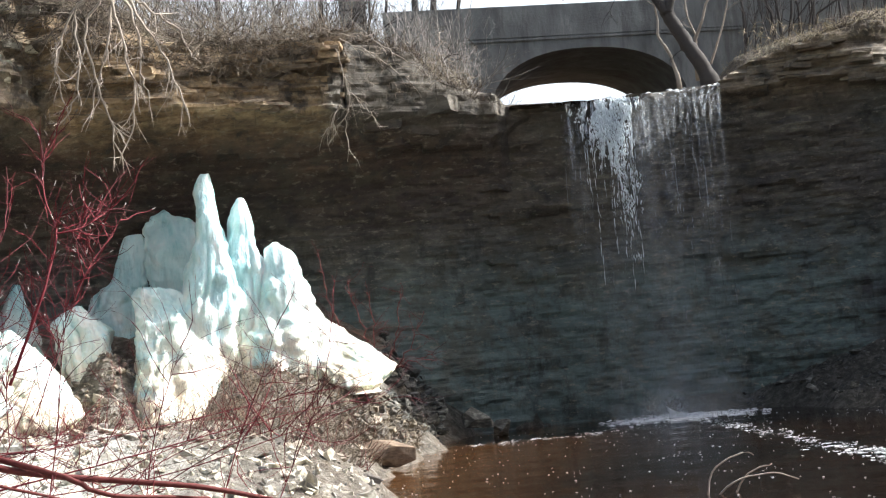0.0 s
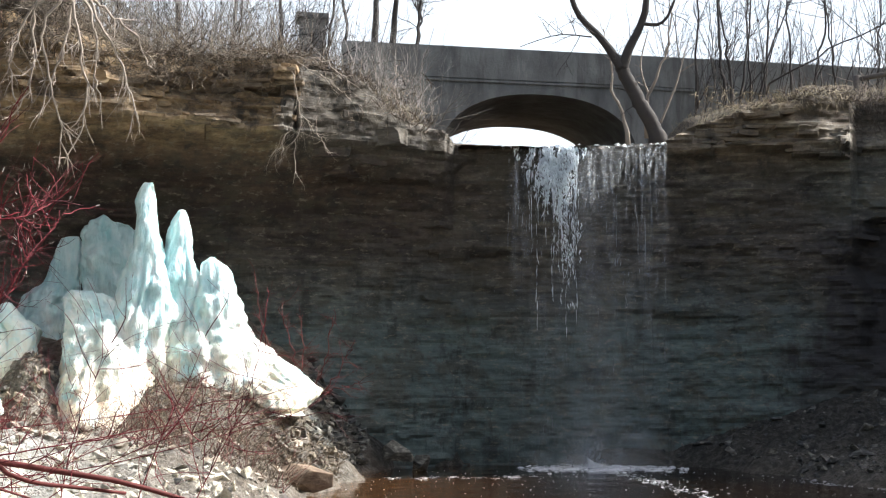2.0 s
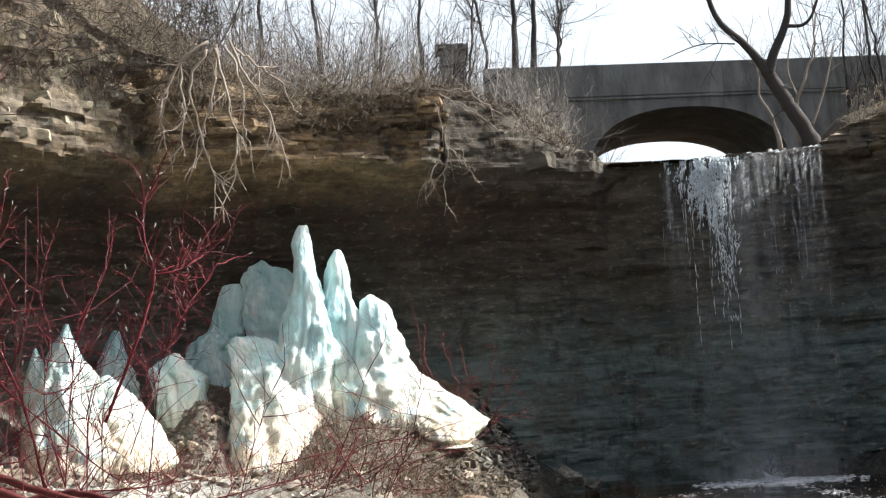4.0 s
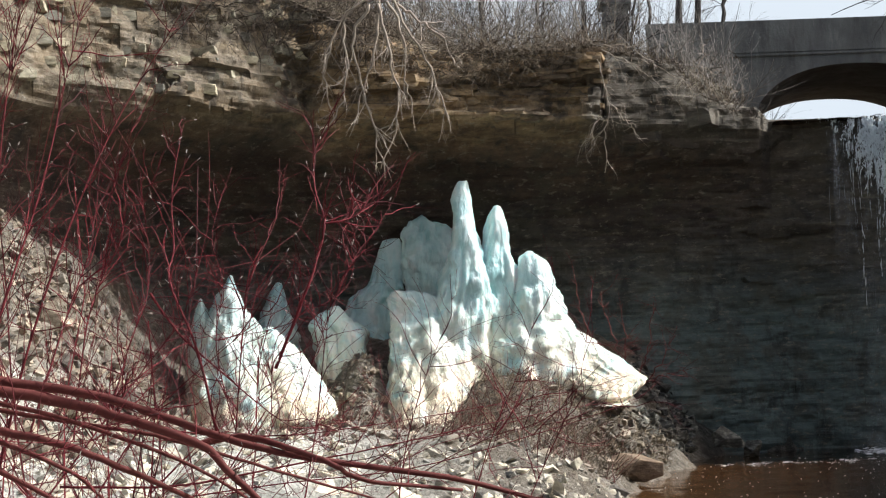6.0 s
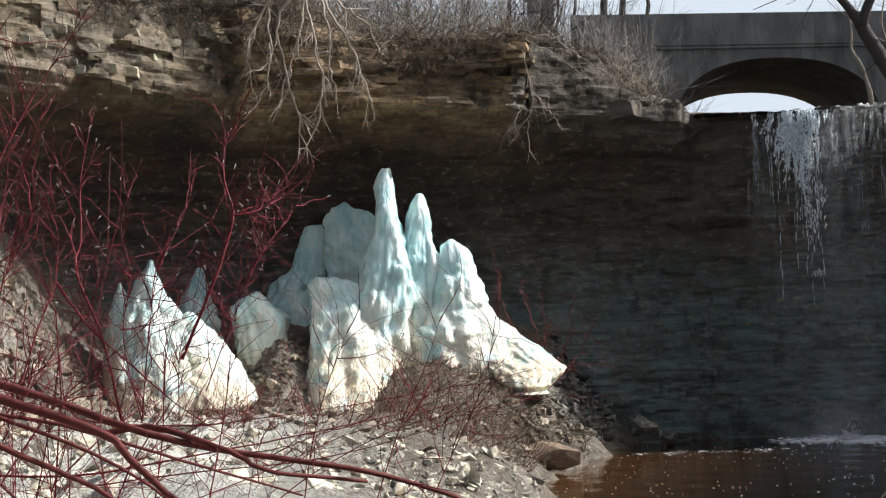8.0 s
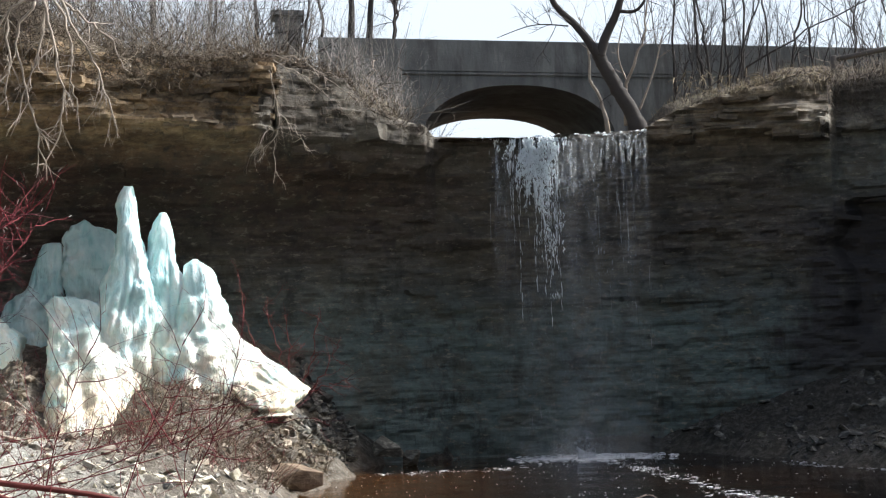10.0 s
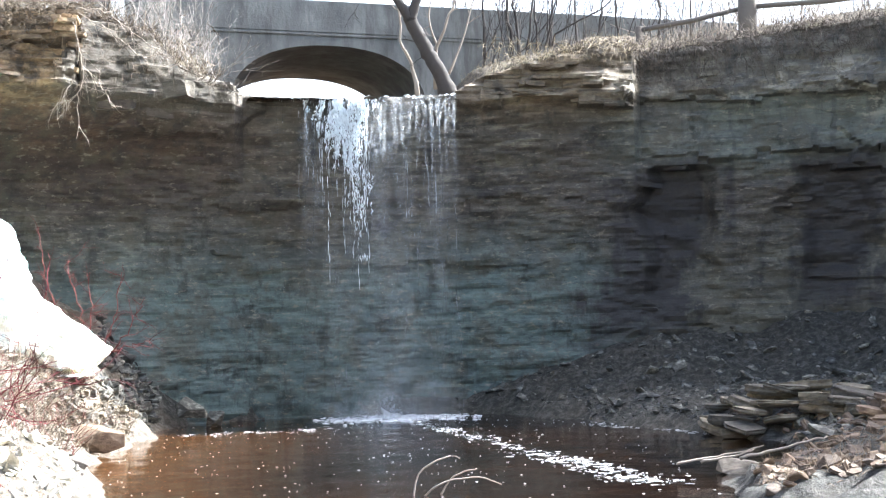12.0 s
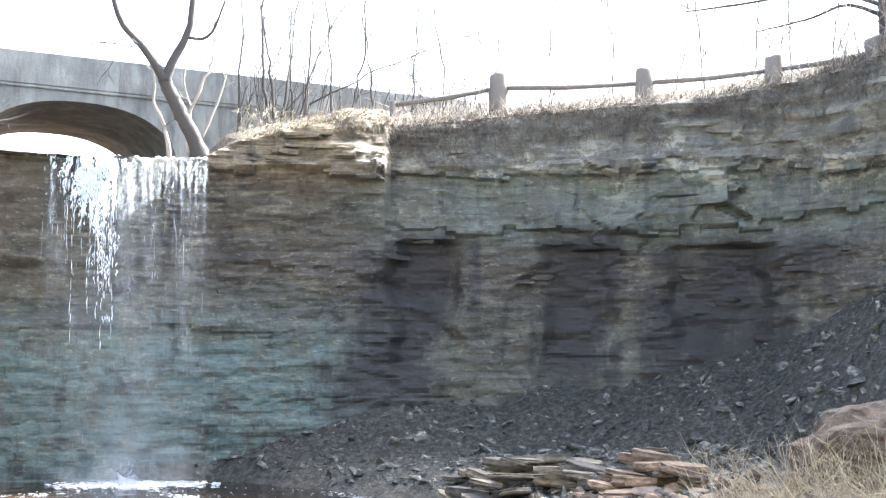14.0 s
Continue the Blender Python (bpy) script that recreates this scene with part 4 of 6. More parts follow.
dogwood([
    ([(-39, -1.0), (-36.4, -1.6), (-34.5, -2.1), (-32.1, -3.2), (-30.0, -4.3), (-28.2, -5.6)], 5.8, 0.018),
    ([(-38, -1.2), (-36.4, -2.0), (-35.3, -2.5), (-33.9, -3.3), (-32.8, -4.4), (-31.5, -5.6)], 5.6, 0.011),
    ([(-38, -1.6), (-36.6, -2.8), (-35.4, -4.0), (-34.4, -5.6)], 5.5, 0.010),
    ([(-38.5, 0.6), (-36.0, 0.1), (-33.0, -1.0), (-30.2, -1.9), (-26.5, -2.2), (-22.5, -1.9), (-18.4, -1.4), (-14.6, -1.0)], 6.6, 0.0045),
    ([(-34.5, -3.6), (-30.5, -3.8), (-26.5, -3.3), (-22.5, -2.7), (-18.4, -2.0), (-14.4, -1.5)], 6.4, 0.0055),
    ([(-30, -4.2), (-26.5, -3.9), (-22, -3.6), (-17.5, -2.6), (-13.6, -1.4), (-12.4, -0.2)], 7.0, 0.0035),
    ([(-39, 0.0), (-35, -1.0), (-31, -2.6), (-28.5, -4.0), (-26.8, -5.4)], 6.1, 0.011),
    ([(-38.5, -0.4), (-34.8, -1.2), (-30.8, -2.1), (-26.5, -3.6), (-22.6, -4.9)], 6.2, 0.011),
    ([(-38.2, -2.2), (-35.8, -3.4), (-33.6, -4.9), (-32.9, -5.6)], 5.4, 0.011),
], "low sprawling dogwood with thin red shoots", 4, 11, 0.42, 0.0022, up=0.3)
dogwood([
    ([(-26.8, 0.2), (-25.8, 2.5), (-25.3, 3.7), (-24.8, 5.4), (-25.1, 6.6), (-25.1, 7.9), (-24.7, 8.9)], 5.7, 0.0062),
    ([(-24.8, 5.4), (-23.8, 5.6), (-22.6, 6.3)], 5.7, 0.004),
    ([(-29, -2), (-29.6, 1), (-30.5, 3.5), (-30.3, 4.7), (-30.3, 6.8), (-29.8, 9.2)], 5.8, 0.0055),
    ([(-28.3, -2), (-28.0, 1), (-27.6, 3.4), (-26.6, 5.6), (-26.1, 7.2)], 6.0, 0.0026),
    ([(-28.3, -2), (-28.9, 1), (-28.6, 3.4), (-28.9, 5.2), (-28.1, 7.6)], 6.1, 0.0026),
    ([(-26, -1), (-25, 1.5), (-23.9, 3.9), (-22.9, 5.2), (-22.1, 6.4)], 6.2, 0.0022),
    ([(-27, -2), (-26.6, 1.5), (-24.0, 3.2), (-23.7, 6.4)], 6.3, 0.0022),
], "upright dogwood with knobbly red-pink shoots", 5, 22, 0.26, 0.0026, up=0.6)
dogwood([
    ([(-36.6, -3), (-35.4, 1.6), (-33.7, 6.2), (-32.2, 9.3), (-30.7, 11.7), (-29.6, 13.4)], 6.2, 0.006),
    ([(-38, -3), (-36.4, 2.5), (-34.9, 7), (-34.0, 10.6), (-33.2, 13.6)], 6.0, 0.006),
    ([(-37.5, -3), (-36.6, 2.5), (-36.4, 7), (-35.8, 11.6), (-35.2, 14)], 6.3, 0.005),
    ([(-38.5, -2), (-37.6, 3.5), (-36.6, 9), (-34.6, 13.6)], 6.6, 0.005),
    ([(-35.6, -2), (-34.2, 2.2), (-32.9, 5.6), (-31.6, 9.2)], 6.1, 0.0045),
    ([(-34, -2), (-33.4, 2.2), (-32.4, 4.6), (-30.9, 7.2)], 6.4, 0.004),
    ([(-33, -2), (-32.0, 1.2), (-31.2, 3.6), (-31.4, 7.2)], 6.4, 0.004),
    ([(-35, -4), (-33, -1.5), (-31.4, 0.5), (-29.7, 2.5)], 6.0, 0.004),
    ([(-40, -2), (-38.6, 4), (-37.8, 9), (-36.6, 13)], 6.2, 0.006),
], "tall thicket of dark red dogwood stems", 6, 34, 0.36, 0.0026, up=0.7)
dogwood([
    ([(-33.6, -4.5), (-31.5, -1.5), (-29.0, 0.7), (-26.8, 2.4)], 6.2, 0.0042),
    ([(-31.2, 3.1), (-30.2, 1.6), (-29.0, 0.4), (-26.8, -1.6), (-24.6, -3.0)], 5.9, 0.0055),
    ([(-26, -5), (-25.4, -2), (-25.0, 0.8), (-24.6, 3.0)], 6.4, 0.0035),
    ([(-22.6, -5.4), (-22.2, -3), (-21.6, -1.0), (-20.6, 1.4)], 6.4, 0.0032),
    ([(-20, -5.4), (-19.0, -2.6), (-17.9, -0.2), (-17.2, 1.8)], 6.6, 0.003),
    ([(-28, -5.4), (-27.6, -2.6), (-27.4, 0.2), (-26.7, 2.8)], 6.2, 0.0035),
    ([(-18, -5.4), (-17.0, -3.4), (-15.9, -1.2), (-15.4, 0.8)], 6.8, 0.0028),
    ([(-24, -5.4), (-22, -4), (-19, -2.6), (-16.5, -2.2)], 6.4, 0.003),
], "thin leafless dogwood shoots in front of the ice", 8, 21, 0.36, 0.002, up=0.45)


def scrub(name, spots, material, seed, height, radius, lean, label, kids=2, depth=1, wobble=0.12, droop=0.0, spread=0.45):
    """A mass of thin dry stalks rooted at the given points."""
    rng = np.random.default_rng(seed)
    st = []
    for p in spots:
        d = np.array(lean, float) + rng.normal(0, spread, 3)
        st += [(q, r) for q, r, _ in branchy(rng, p, d, height * rng.uniform(0.4, 1.2), radius * rng.uniform(0.6, 1.3), depth, wobble, droop, kids, 0.5, 0.55, 5, 0.4)]
    return thing(name, tubes(name, st, material, 3), label=label, category="dry brush", kind="stuff")


def on_upland(rng, n, az0, az1, b0, b1):
    az, b = rng.uniform(az0, az1, n), b0 + (b1 - b0) * rng.random(n) ** 1.3
    r = reach(az) + 0.6 + b
    p = polar(az, r)
    p[:, 2] = upland_height(p[:, 0], p[:, 1], az, r) - 0.03
    return p


rng = np.random.default_rng(21)
scrub("dry_brush", on_upland(rng, 1250, -31, -15.2, -0.7, 3.5), BRUSH, 31, 0.8, 0.009, (0.05, -0.5, 0.4), "dense tangle of dry brown brush on the brow", 3, 1, 0.28, -0.03, 0.6)
scrub("dry_brush", on_upland(rng, 300, -30, -13.0, 0.4, 6.0), BRUSH, 32, 1.7, 0.012, (0.05, -0.1, 0.9), "brown leafless bushes on the slope", 3, 2, 0.15)
scrub("dry_brush", on_upland(rng, 560, -15.8, -9.0, -0.7, 2.0), BRUSH, 33, 0.4, 0.008, (0.1, -0.6, 0.45), "tawny dead weeds along the cliff edge", 3, 1, 0.16)
scrub("dry_brush", on_upland(rng, 95, -12.8, -8.8, -0.2, 2.6), GREYTWIG, 34, 1.7, 0.011, (0.0, -0.1, 1.0), "grey leafless bushes beside the bridge", 4, 2, 0.2, 0.0, 0.4)
scrub("dry_brush", on_upland(rng, 2300, 0.8, 30, -0.5, 0.9), ROOTS, 35, 0.5, 0.0065, (0.0, -0.5, 0.45), "fringe of dry roots and weeds over the cliff edge", 3, 1, 0.18, -0.14)
scrub("dry_grass", on_upland(rng, 1900, 0.0, 9, -0.5, 2.2), STRAW, 36, 0.16, 0.0045, (0.1, -0.3, 0.6), "straw-coloured grass on the sunlit bank", 1, 1)
_c = np.repeat(on_upland(rng, 46, 7, 30, 0.6, 6.0), 5, 0) + rng.normal(0, 0.12, (230, 3)) * [1, 1, 0]
scrub("dry_brush", _c, TANTWIG, 37, 2.1, 0.014, (0.05, 0, 1.0), "clumps of upright leafless stalks by the fence", 4, 1, 0.12, 0, 0.2)


scrub("dry_brush", on_upland(rng, 230, -21.5, -14.2, 0.2, 4.5), GREYTWIG, 63, 2.0, 0.01, (0.05, -0.1, 0.9), "tall pale tangled bushes above the brow", 4, 2, 0.22, 0.0, 0.5)
scrub("dry_grass", on_upland(rng, 1500, 6.5, 30, -0.3, 1.6), TANTWIG, 64, 0.5, 0.005, (0.05, -0.15, 0.8), "pale dead weeds standing along the cliff edge", 2, 1, 0.2, -0.03, 0.4)
scrub("thicket", on_upland(rng, 90, -1.0, 28, 8.0, 22.0), BARK, 57, 6.5, 0.026, (0.05, 0, 1.0), "bare trees and bushes far behind the bank", 5, 2, 0.13, 0.0, 0.2)
scrub("thicket", on_upland(rng, 110, 0.6, 10.5, 1.5, 7.0), BARK, 45, 2.6, 0.014, (0.1, 0, 1.0), "leafless thicket on the bank beside the bridge", 3, 2, 0.12, 0.0, 0.2)
scrub("thicket", on_upland(rng, 230, -27, -13.0, 1.5, 9.0), BARK, 46, 2.9, 0.016, (0.1, 0, 1.0), "tall dark leafless thicket above the brow", 4, 2, 0.18, 0.0, 0.35)
scrub("thicket", on_upland(rng, 120, -15.0, -8.6, 9.5, 16.0), BARK, 47, 3.8, 0.016, (0.1, 0, 1.0), "bare bushes beyond the bridge", 3, 2, 0.14, 0.0, 0.25)


def under_brow(rng, n, az0, az1, deep, out=0.1):
    """Points on the face within some depth below the brow, most of them near it."""
    az = rng.uniform(az0, az1, n)
    d = deep * rng.random(n) ** 1.4 * (0.55 + 0.9 * vnoise(az * 1.6, az * 0, 91))
    z = brow(az) - d
    p = polar(az, reach(az) + hollow(az, z) + np.clip(1 - d, 0, 1) * 0.3 - out)
    p[:, 2] = z
    return p


def on_face(rng, n, az0, az1, z0, z1, out=0.05):
    az, z = rng.uniform(az0, az1, n), rng.uniform(z0, z1, n)
    p = polar(az, reach(az) + hollow(az, z) - out)
    p[:, 2] = z
    return p


scrub("dry_brush", on_face(rng, 900, -30.5, -22.0, 8.7, 10.8, 0.25), ROOTS, 48, 0.8, 0.009, (0.1, -0.6, 0.1), "dark tangle of dead brush on the cliff face", 3, 1, 0.28, -0.1, 0.6)
scrub("dry_brush", on_face(rng, 420, -34, -9, 7.5, 8.9), BRUSH, 38, 0.5, 0.008, (0.05, -0.6, -0.1), "dead weeds hanging on the cap rock", 2, 1, 0.25, -0.15)
scrub("dry_brush", under_brow(rng, 2700, 6.5, 30, 0.85, 0.15), ROOTS, 39, 0.34, 0.0075, (0.0, -0.4, -0.4), "hanging roots and dead grass on the face", 2, 1, 0.2, -0.25)


scrub("dry_brush", under_brow(rng, 900, -24, -13.9, 0.9, 0.2), BRUSH, 58, 0.5, 0.008, (0.05, -0.6, -0.1), "tawny brush drooping over the cliff edge", 3, 1, 0.3, -0.1, 0.6)
scrub("dry_brush", on_upland(rng, 420, -13.6, -8.3, -0.7, 0.7), ROOTS, 60, 0.32, 0.008, (0.1, -0.6, 0.2), "dark dead weeds on the shoulder of rock beside the lip", 3, 1, 0.3, -0.08, 0.6)
scrub("dry_brush", on_face(rng, 120, 19.5, 24.5, 6.4, 7.8, 0.12), BRUSH, 59, 0.5, 0.006, (0.0, -0.3, -0.6), "pale dead grass trailing down the face", 3, 1, 0.35, -0.2, 0.5)
scrub("dry_grass", on_face(rng, 260, 0.9, 6.4, 8.05, 8.5, 0.12), STRAW, 49, 0.26, 0.007, (0.05, -0.5, 0.1), "straw grass hanging over the layered ledge", 1, 1, 0.25, -0.2)
_n = rng.uniform(-39, -24, 26)
_d = rng.uniform(6.2, 8.5, 26)
_p = polar(_n, _d)
_p[:, 2] = ground_height(_p[:, 0], _p[:, 1]) + 0.0
_q = rng.uniform(-40, -31, 60)
_p = np.concatenate([_p, polar(_q, rng.uniform(6.5, 9.0, 60), 0.6)])[::2]
scrub("twig_thicket", _p, DOGWOOD, 55, 1.5, 0.0032, (0.15, 0, 0.9), "dense thicket of dark red dogwood twigs", 3, 2, 0.2, 0.0, 0.28)


_q = rng.uniform(-40, -28.5, 30)
_p = polar(_q, rng.uniform(6.0, 8.0, 30), 1.0)
scrub("twig_thicket", _p, DOGWOOD, 56, 2.0, 0.006, (0.12, 0, 1.0), "stout dark red dogwood stems growing upright", 5, 1, 0.2, 0.0, 0.3)


def hanging(name, strokes, radius, seed, label, twigs=9, length=0.7, material=TANTWIG):
    """A plant that hangs from the brow: main limbs by bearing and elevation, each with drooping side limbs."""
    rng = np.random.default_rng(seed)
    root = thing(name, None, label=label, category="bare branches")
    for pts, r in strokes:
        line = spline([place(az, el, r) for az, el in pts], 18)
        line += rng.normal(0, 0.025, line.shape)
        limb = thing("limb", tubes("limb", [(line, np.linspace(radius, radius * 0.4, 18))], material, 6), root)
        st = []
        for _ in range(twigs):
            k = rng.integers(3, 17)
            d = (line[k] - line[k - 1]) / np.linalg.norm(line[k] - line[k - 1]) + rng.normal(0, 0.5, 3)
            st += [(p, q) for p, q, _ in branchy(rng, line[k], d, length * rng.uniform(0.4, 1.2), radius * 0.42, 1, 0.16, -0.06, 3, 0.45, 0.5, 6, 0.4)]
        thing("twig_spray", tubes("twig_spray", st, material, 4), limb, kind="stuff")
    return root


hanging("hanging_bush", [
    ([(-22.6, 13.6), (-23.3, 12.4), (-23.0, 10.6), (-22.6, 9.0), (-22.3, 7.3)], 30.3),
    ([(-22.2, 13.8), (-22.4, 12.4), (-22.9, 10.8), (-23.4, 9.2)], 30.4),
    ([(-21.8, 13.9), (-21.2, 12.6), (-20.5, 11.4), (-20.2, 10.2), (-19.8, 9.2)], 30.2),
    ([(-22.3, 13.6), (-22.0, 12.0), (-21.7, 10.4), (-21.9, 8.8), (-22.4, 7.6)], 30.3),
    ([(-22.0, 13.7), (-21.4, 12.4), (-21.4, 11.0), (-21.2, 9.8)], 30.5),
    ([(-23.0, 13.8), (-24.0, 12.6), (-24.4, 11.0), (-24.2, 9.6)], 30.4),
    ([(-22.6, 13.9), (-23.7, 12.9), (-23.5, 11.2), (-23.9, 9.9), (-24.6, 9.0)], 30.2),
    ([(-21.6, 13.6), (-20.8, 13.0), (-19.9, 12.2), (-19.4, 11.2)], 30.6),
], 0.029, 51, "pale bare branches hanging over the cliff edge", 15, 0.7)
hanging("hanging_bush", [
    ([(-14.0, 11.7), (-12.9, 11.5), (-12.0, 10.8), (-11.1, 10.2)], 31.0),
    ([(-14.0, 11.5), (-13.0, 11.0), (-12.2, 10.4), (-11.6, 9.9)], 31.1),
    ([(-14.2, 11.2), (-14.0, 10.2), (-13.9, 9.2), (-14.1, 8.2), (-14.1, 7.0)], 31.2),
    ([(-14.1, 9.3), (-14.5, 8.6), (-15.0, 8.0)], 31.2),
    ([(-13.8, 9.6), (-13.2, 8.9), (-12.8, 8.2)], 31.2),
    ([(-10.2, 11.4), (-10.4, 10.6), (-10.1, 9.8)], 31.4),
], 0.012, 52, "thin bare branches trailing over the rock", 14, 0.5)
hanging("small_shrub", [
    ([(-13.8, -0.3), (-13.7, 0.9), (-13.8, 2.2)], 31.4),
    ([(-13.4, -0.6), (-12.9, 0.6), (-12.6, 2.2)], 31.3),
    ([(-14.6, 0.2), (-15.2, 1.7), (-15.5, 3.9)], 31.6),
    ([(-13.2, -0.8), (-12.4, 0.0), (-11.8, 1.2)], 31.2),
    ([(-13.3, -0.8), (-12.4, -0.5), (-11.6, -0.3)], 31.2),
    ([(-14.0, -0.2), (-14.2, 1.2), (-14.6, 2.6)], 31.5),
], 0.014, 54, "small leafless reddish shrub behind the ice", 9, 0.5, DOGWOOD_OLD)


def tree(name, limbs, material, seed, label, twigs=10, length=1.2, twig_r=0.012, depth=2, kids=3, group=""):
    """A bare tree: limbs by bearing, elevation, range and radius; first the trunk."""
    rng = np.random.default_rng(seed)
    root = thing(name, None, label=label, category="tree", group=group)
    crown = []
    for n, (pts, r, rad, tip) in enumerate(limbs):
        line = spline([place(az, el, r) for az, el in pts], 20)
        line[1:] += rng.normal(0, rad * 0.04, line[1:].shape)
        sway = np.cumsum(rng.normal(0, 0.012 if rad > 0.1 else 0.035, (20, 3)), 0)
        line[4:] += (sway - sway[4])[4:] * (0.0 if n else 1.0)
        widths = np.linspace(rad, tip, 20)
        if n == 0:
            line[0, 2] -= 0.35
            widths[:3] *= [1.35, 1.2, 1.08]
        thing("trunk" if n == 0 else "limb", tubes("limb", [(line, widths)], material, 9), root)
        for _ in range(twigs):
            k = rng.integers(9 if n == 0 else 4, 19)
            d = (line[k] - line[k - 1]) / np.linalg.norm(line[k] - line[k - 1]) * 0.7 + rng.normal(0, 0.5, 3) + [0, 0, 0.3]
            crown += [(p, q) for p, q, _ in branchy(rng, line[k], d, length * rng.uniform(0.4, 1.2), twig_r, depth, 0.13, 0.01, kids, 0.5, 0.55, 6, 0.4)]
    thing("crown", tubes("crown", crown, material, 3), root, "bare twigs")
    return root


tree("leaning_tree", [
    ([(-0.45, 8.6), (-1.15, 9.95), (-1.8, 11.3)], 35.7, 0.19, 0.15),
    ([(-1.78, 11.2), (-2.2, 11.85), (-2.65, 12.45), (-3.43, 13.3), (-3.9, 14.8), (-4.3, 17.0)], 35.7, 0.12, 0.035),
    ([(-1.78, 11.2), (-1.5, 12.0), (-0.95, 13.1), (-0.75, 14.8), (-0.3, 17.0)], 35.7, 0.13, 0.04),
    ([(-1.1, 12.85), (-0.4, 12.8), (0.05, 13.3), (0.5, 14.6)], 35.7, 0.05, 0.02),
    ([(-2.9, 12.4), (-4.2, 12.5), (-5.6, 12.1)], 35.7, 0.018, 0.008),
], BARK, 61, "dark bare tree leaning from the lip of the fall", 7, 1.0, 0.011, 2, 3)
tree("sapling", [([(-1.6, 8.8), (-1.9, 9.9), (-2.2, 11.2), (-2.5, 12.6)], 35.9, 0.05, 0.012)], TANTWIG, 62, "pale slender sapling beside the leaning tree", 6, 0.9, 0.009, 1, 3, "saplings")
tree("sapling", [
    ([(-0.9, 9.2), (-0.8, 10.4), (-0.1, 11.4), (0.1, 12.8)], 36.2, 0.05, 0.015),
    ([(-0.8, 10.2), (-1.1, 11.3), (-0.8, 12.6)], 36.2, 0.03, 0.01),
    ([(-0.4, 9.2), (0.2, 10.6), (0.6, 12.0)], 36.2, 0.035, 0.01),
], TANTWIG, 63, "pale forked sapling behind the leaning tree", 4, 0.8, 0.009, 1, 3, "saplings")
_r = np.random.default_rng(70)
for n, (az, el, top_az, top_el, r, rad) in enumerate([
    (0.95, 10.2, 1.0, 17, 38.2, 0.055), (2.0, 9.8, 2.05, 17, 38, 0.075), (2.25, 9.8, 1.5, 16.5, 38.1, 0.06), (2.5, 9.9, 3.9, 15.5, 37.8, 0.05), (2.9, 10.0, 2.6, 16, 38.4, 0.045),
    (3.2, 10.0, 5.2, 14.8, 38, 0.045), (3.4, 10.0, 3.9, 16.4, 38.6, 0.055), (4.4, 10.2, 4.1, 16.4, 40, 0.05), (5.2, 10.2, 5.6, 16, 41, 0.06), (6.0, 10.1, 5.4, 16, 40, 0.045),
    (7.4, 10.0, 7.7, 15.5, 42, 0.05), (8.6, 10.3, 8.2, 15.4, 41, 0.045), (12.6, 10.3, 13.0, 14.6, 41, 0.04), (15.0, 10.4, 14.7, 15.4, 43, 0.05), (17.2, 10.4, 17.9, 14.4, 42, 0.035), (18.4, 10.5, 18.2, 15.4, 43, 0.05),
    (20.2, 10.8, 20.6, 15, 42, 0.04), (21.6, 10.9, 21.2, 15.8, 43, 0.05), (23.0, 11, 23.4, 16, 42, 0.04), (26, 11, 26.6, 16, 42, 0.06),
]):
    tree("sapling", [([(az, el), (az * 0.6 + top_az * 0.4 + _r.normal(0, 0.1), el * 0.6 + top_el * 0.4), (top_az, top_el)], r, rad * 0.65, 0.012)], BARK, 71 + n, "thin bare sapling on the bank above the fall", 13, 1.1, 0.011, 2, 3, "saplings")
for n, (az, el, top_az, top_el, r, rad) in enumerate([
    (-11.1, 11.2, -10.9, 18, 42.5, 0.13), (-10.5, 11.2, -10.1, 18, 43, 0.12), (-12.2, 11, -12.6, 17, 43, 0.06), (-9.6, 11, -9.2, 16, 42, 0.05), (-9.9, 11, -8.9, 15.4, 43, 0.05),
    (-14.6, 12, -15.0, 18, 40, 0.06), (-16.4, 12, -16.0, 18, 40, 0.06), (-18.4, 13, -18.9, 19, 40, 0.06), (-12.9, 11.5, -11.9, 16, 41, 0.045), (-20.6, 13.6, -20.0, 19, 40, 0.06),
]):
    tree("bare_tree", [([(az, el), (az * 0.6 + top_az * 0.4 + _r.normal(0, 0.1), el * 0.6 + top_el * 0.4), (top_az, top_el)], r, rad, 0.02)], BARK, 101 + n, "bare grey tree standing behind the brow", 26, 1.5, 0.013, 2, 4, "trees behind the brow")
tree("roadside_tree", [
    ([(25.0, 10.6), (25.0, 12.4), (24.9, 15.5)], 38, 0.22, 0.14),
    ([(24.9, 13.2), (23.6, 13.7), (22.2, 13.3), (20.2, 12.9)], 38, 0.06, 0.012),
    ([(24.9, 13.6), (22.8, 14.2), (19.4, 13.9), (17.2, 13.7)], 38, 0.06, 0.012),
], BARK, 130, "large bare tree by the fence with drooping limbs", 9, 1.3, 0.012, 2, 3)
tree("fallen_sapling", [([(3.4, 10.4), (5.4, 11.4), (8.7, 12.7), (10.5, 13.2)], 38.6, 0.026, 0.01)], BARK, 131, "slanting dead sapling leaning across the bank", 5, 0.8, 0.009, 1, 2)

# ---- rail fence ----


def round_post(name, p, rad, h, material):
    rng = np.random.default_rng(int(p[0] * 10) + 400)
    line = np.array([[p[0], p[1], p[2] - 0.3], [p[0], p[1], p[2] + 0.3], [p[0] + 0.01, p[1], p[2] + h * 0.6], [p[0] + 0.01, p[1] + 0.01, p[2] + h - 0.03], [p[0] + 0.01, p[1] + 0.01, p[2] + h]])
    return tubes(name, [(line + rng.normal(0, 0.006, line.shape), np.array([1.02, 1, 0.97, 0.95, 0.8]) * rad)], material, 10)


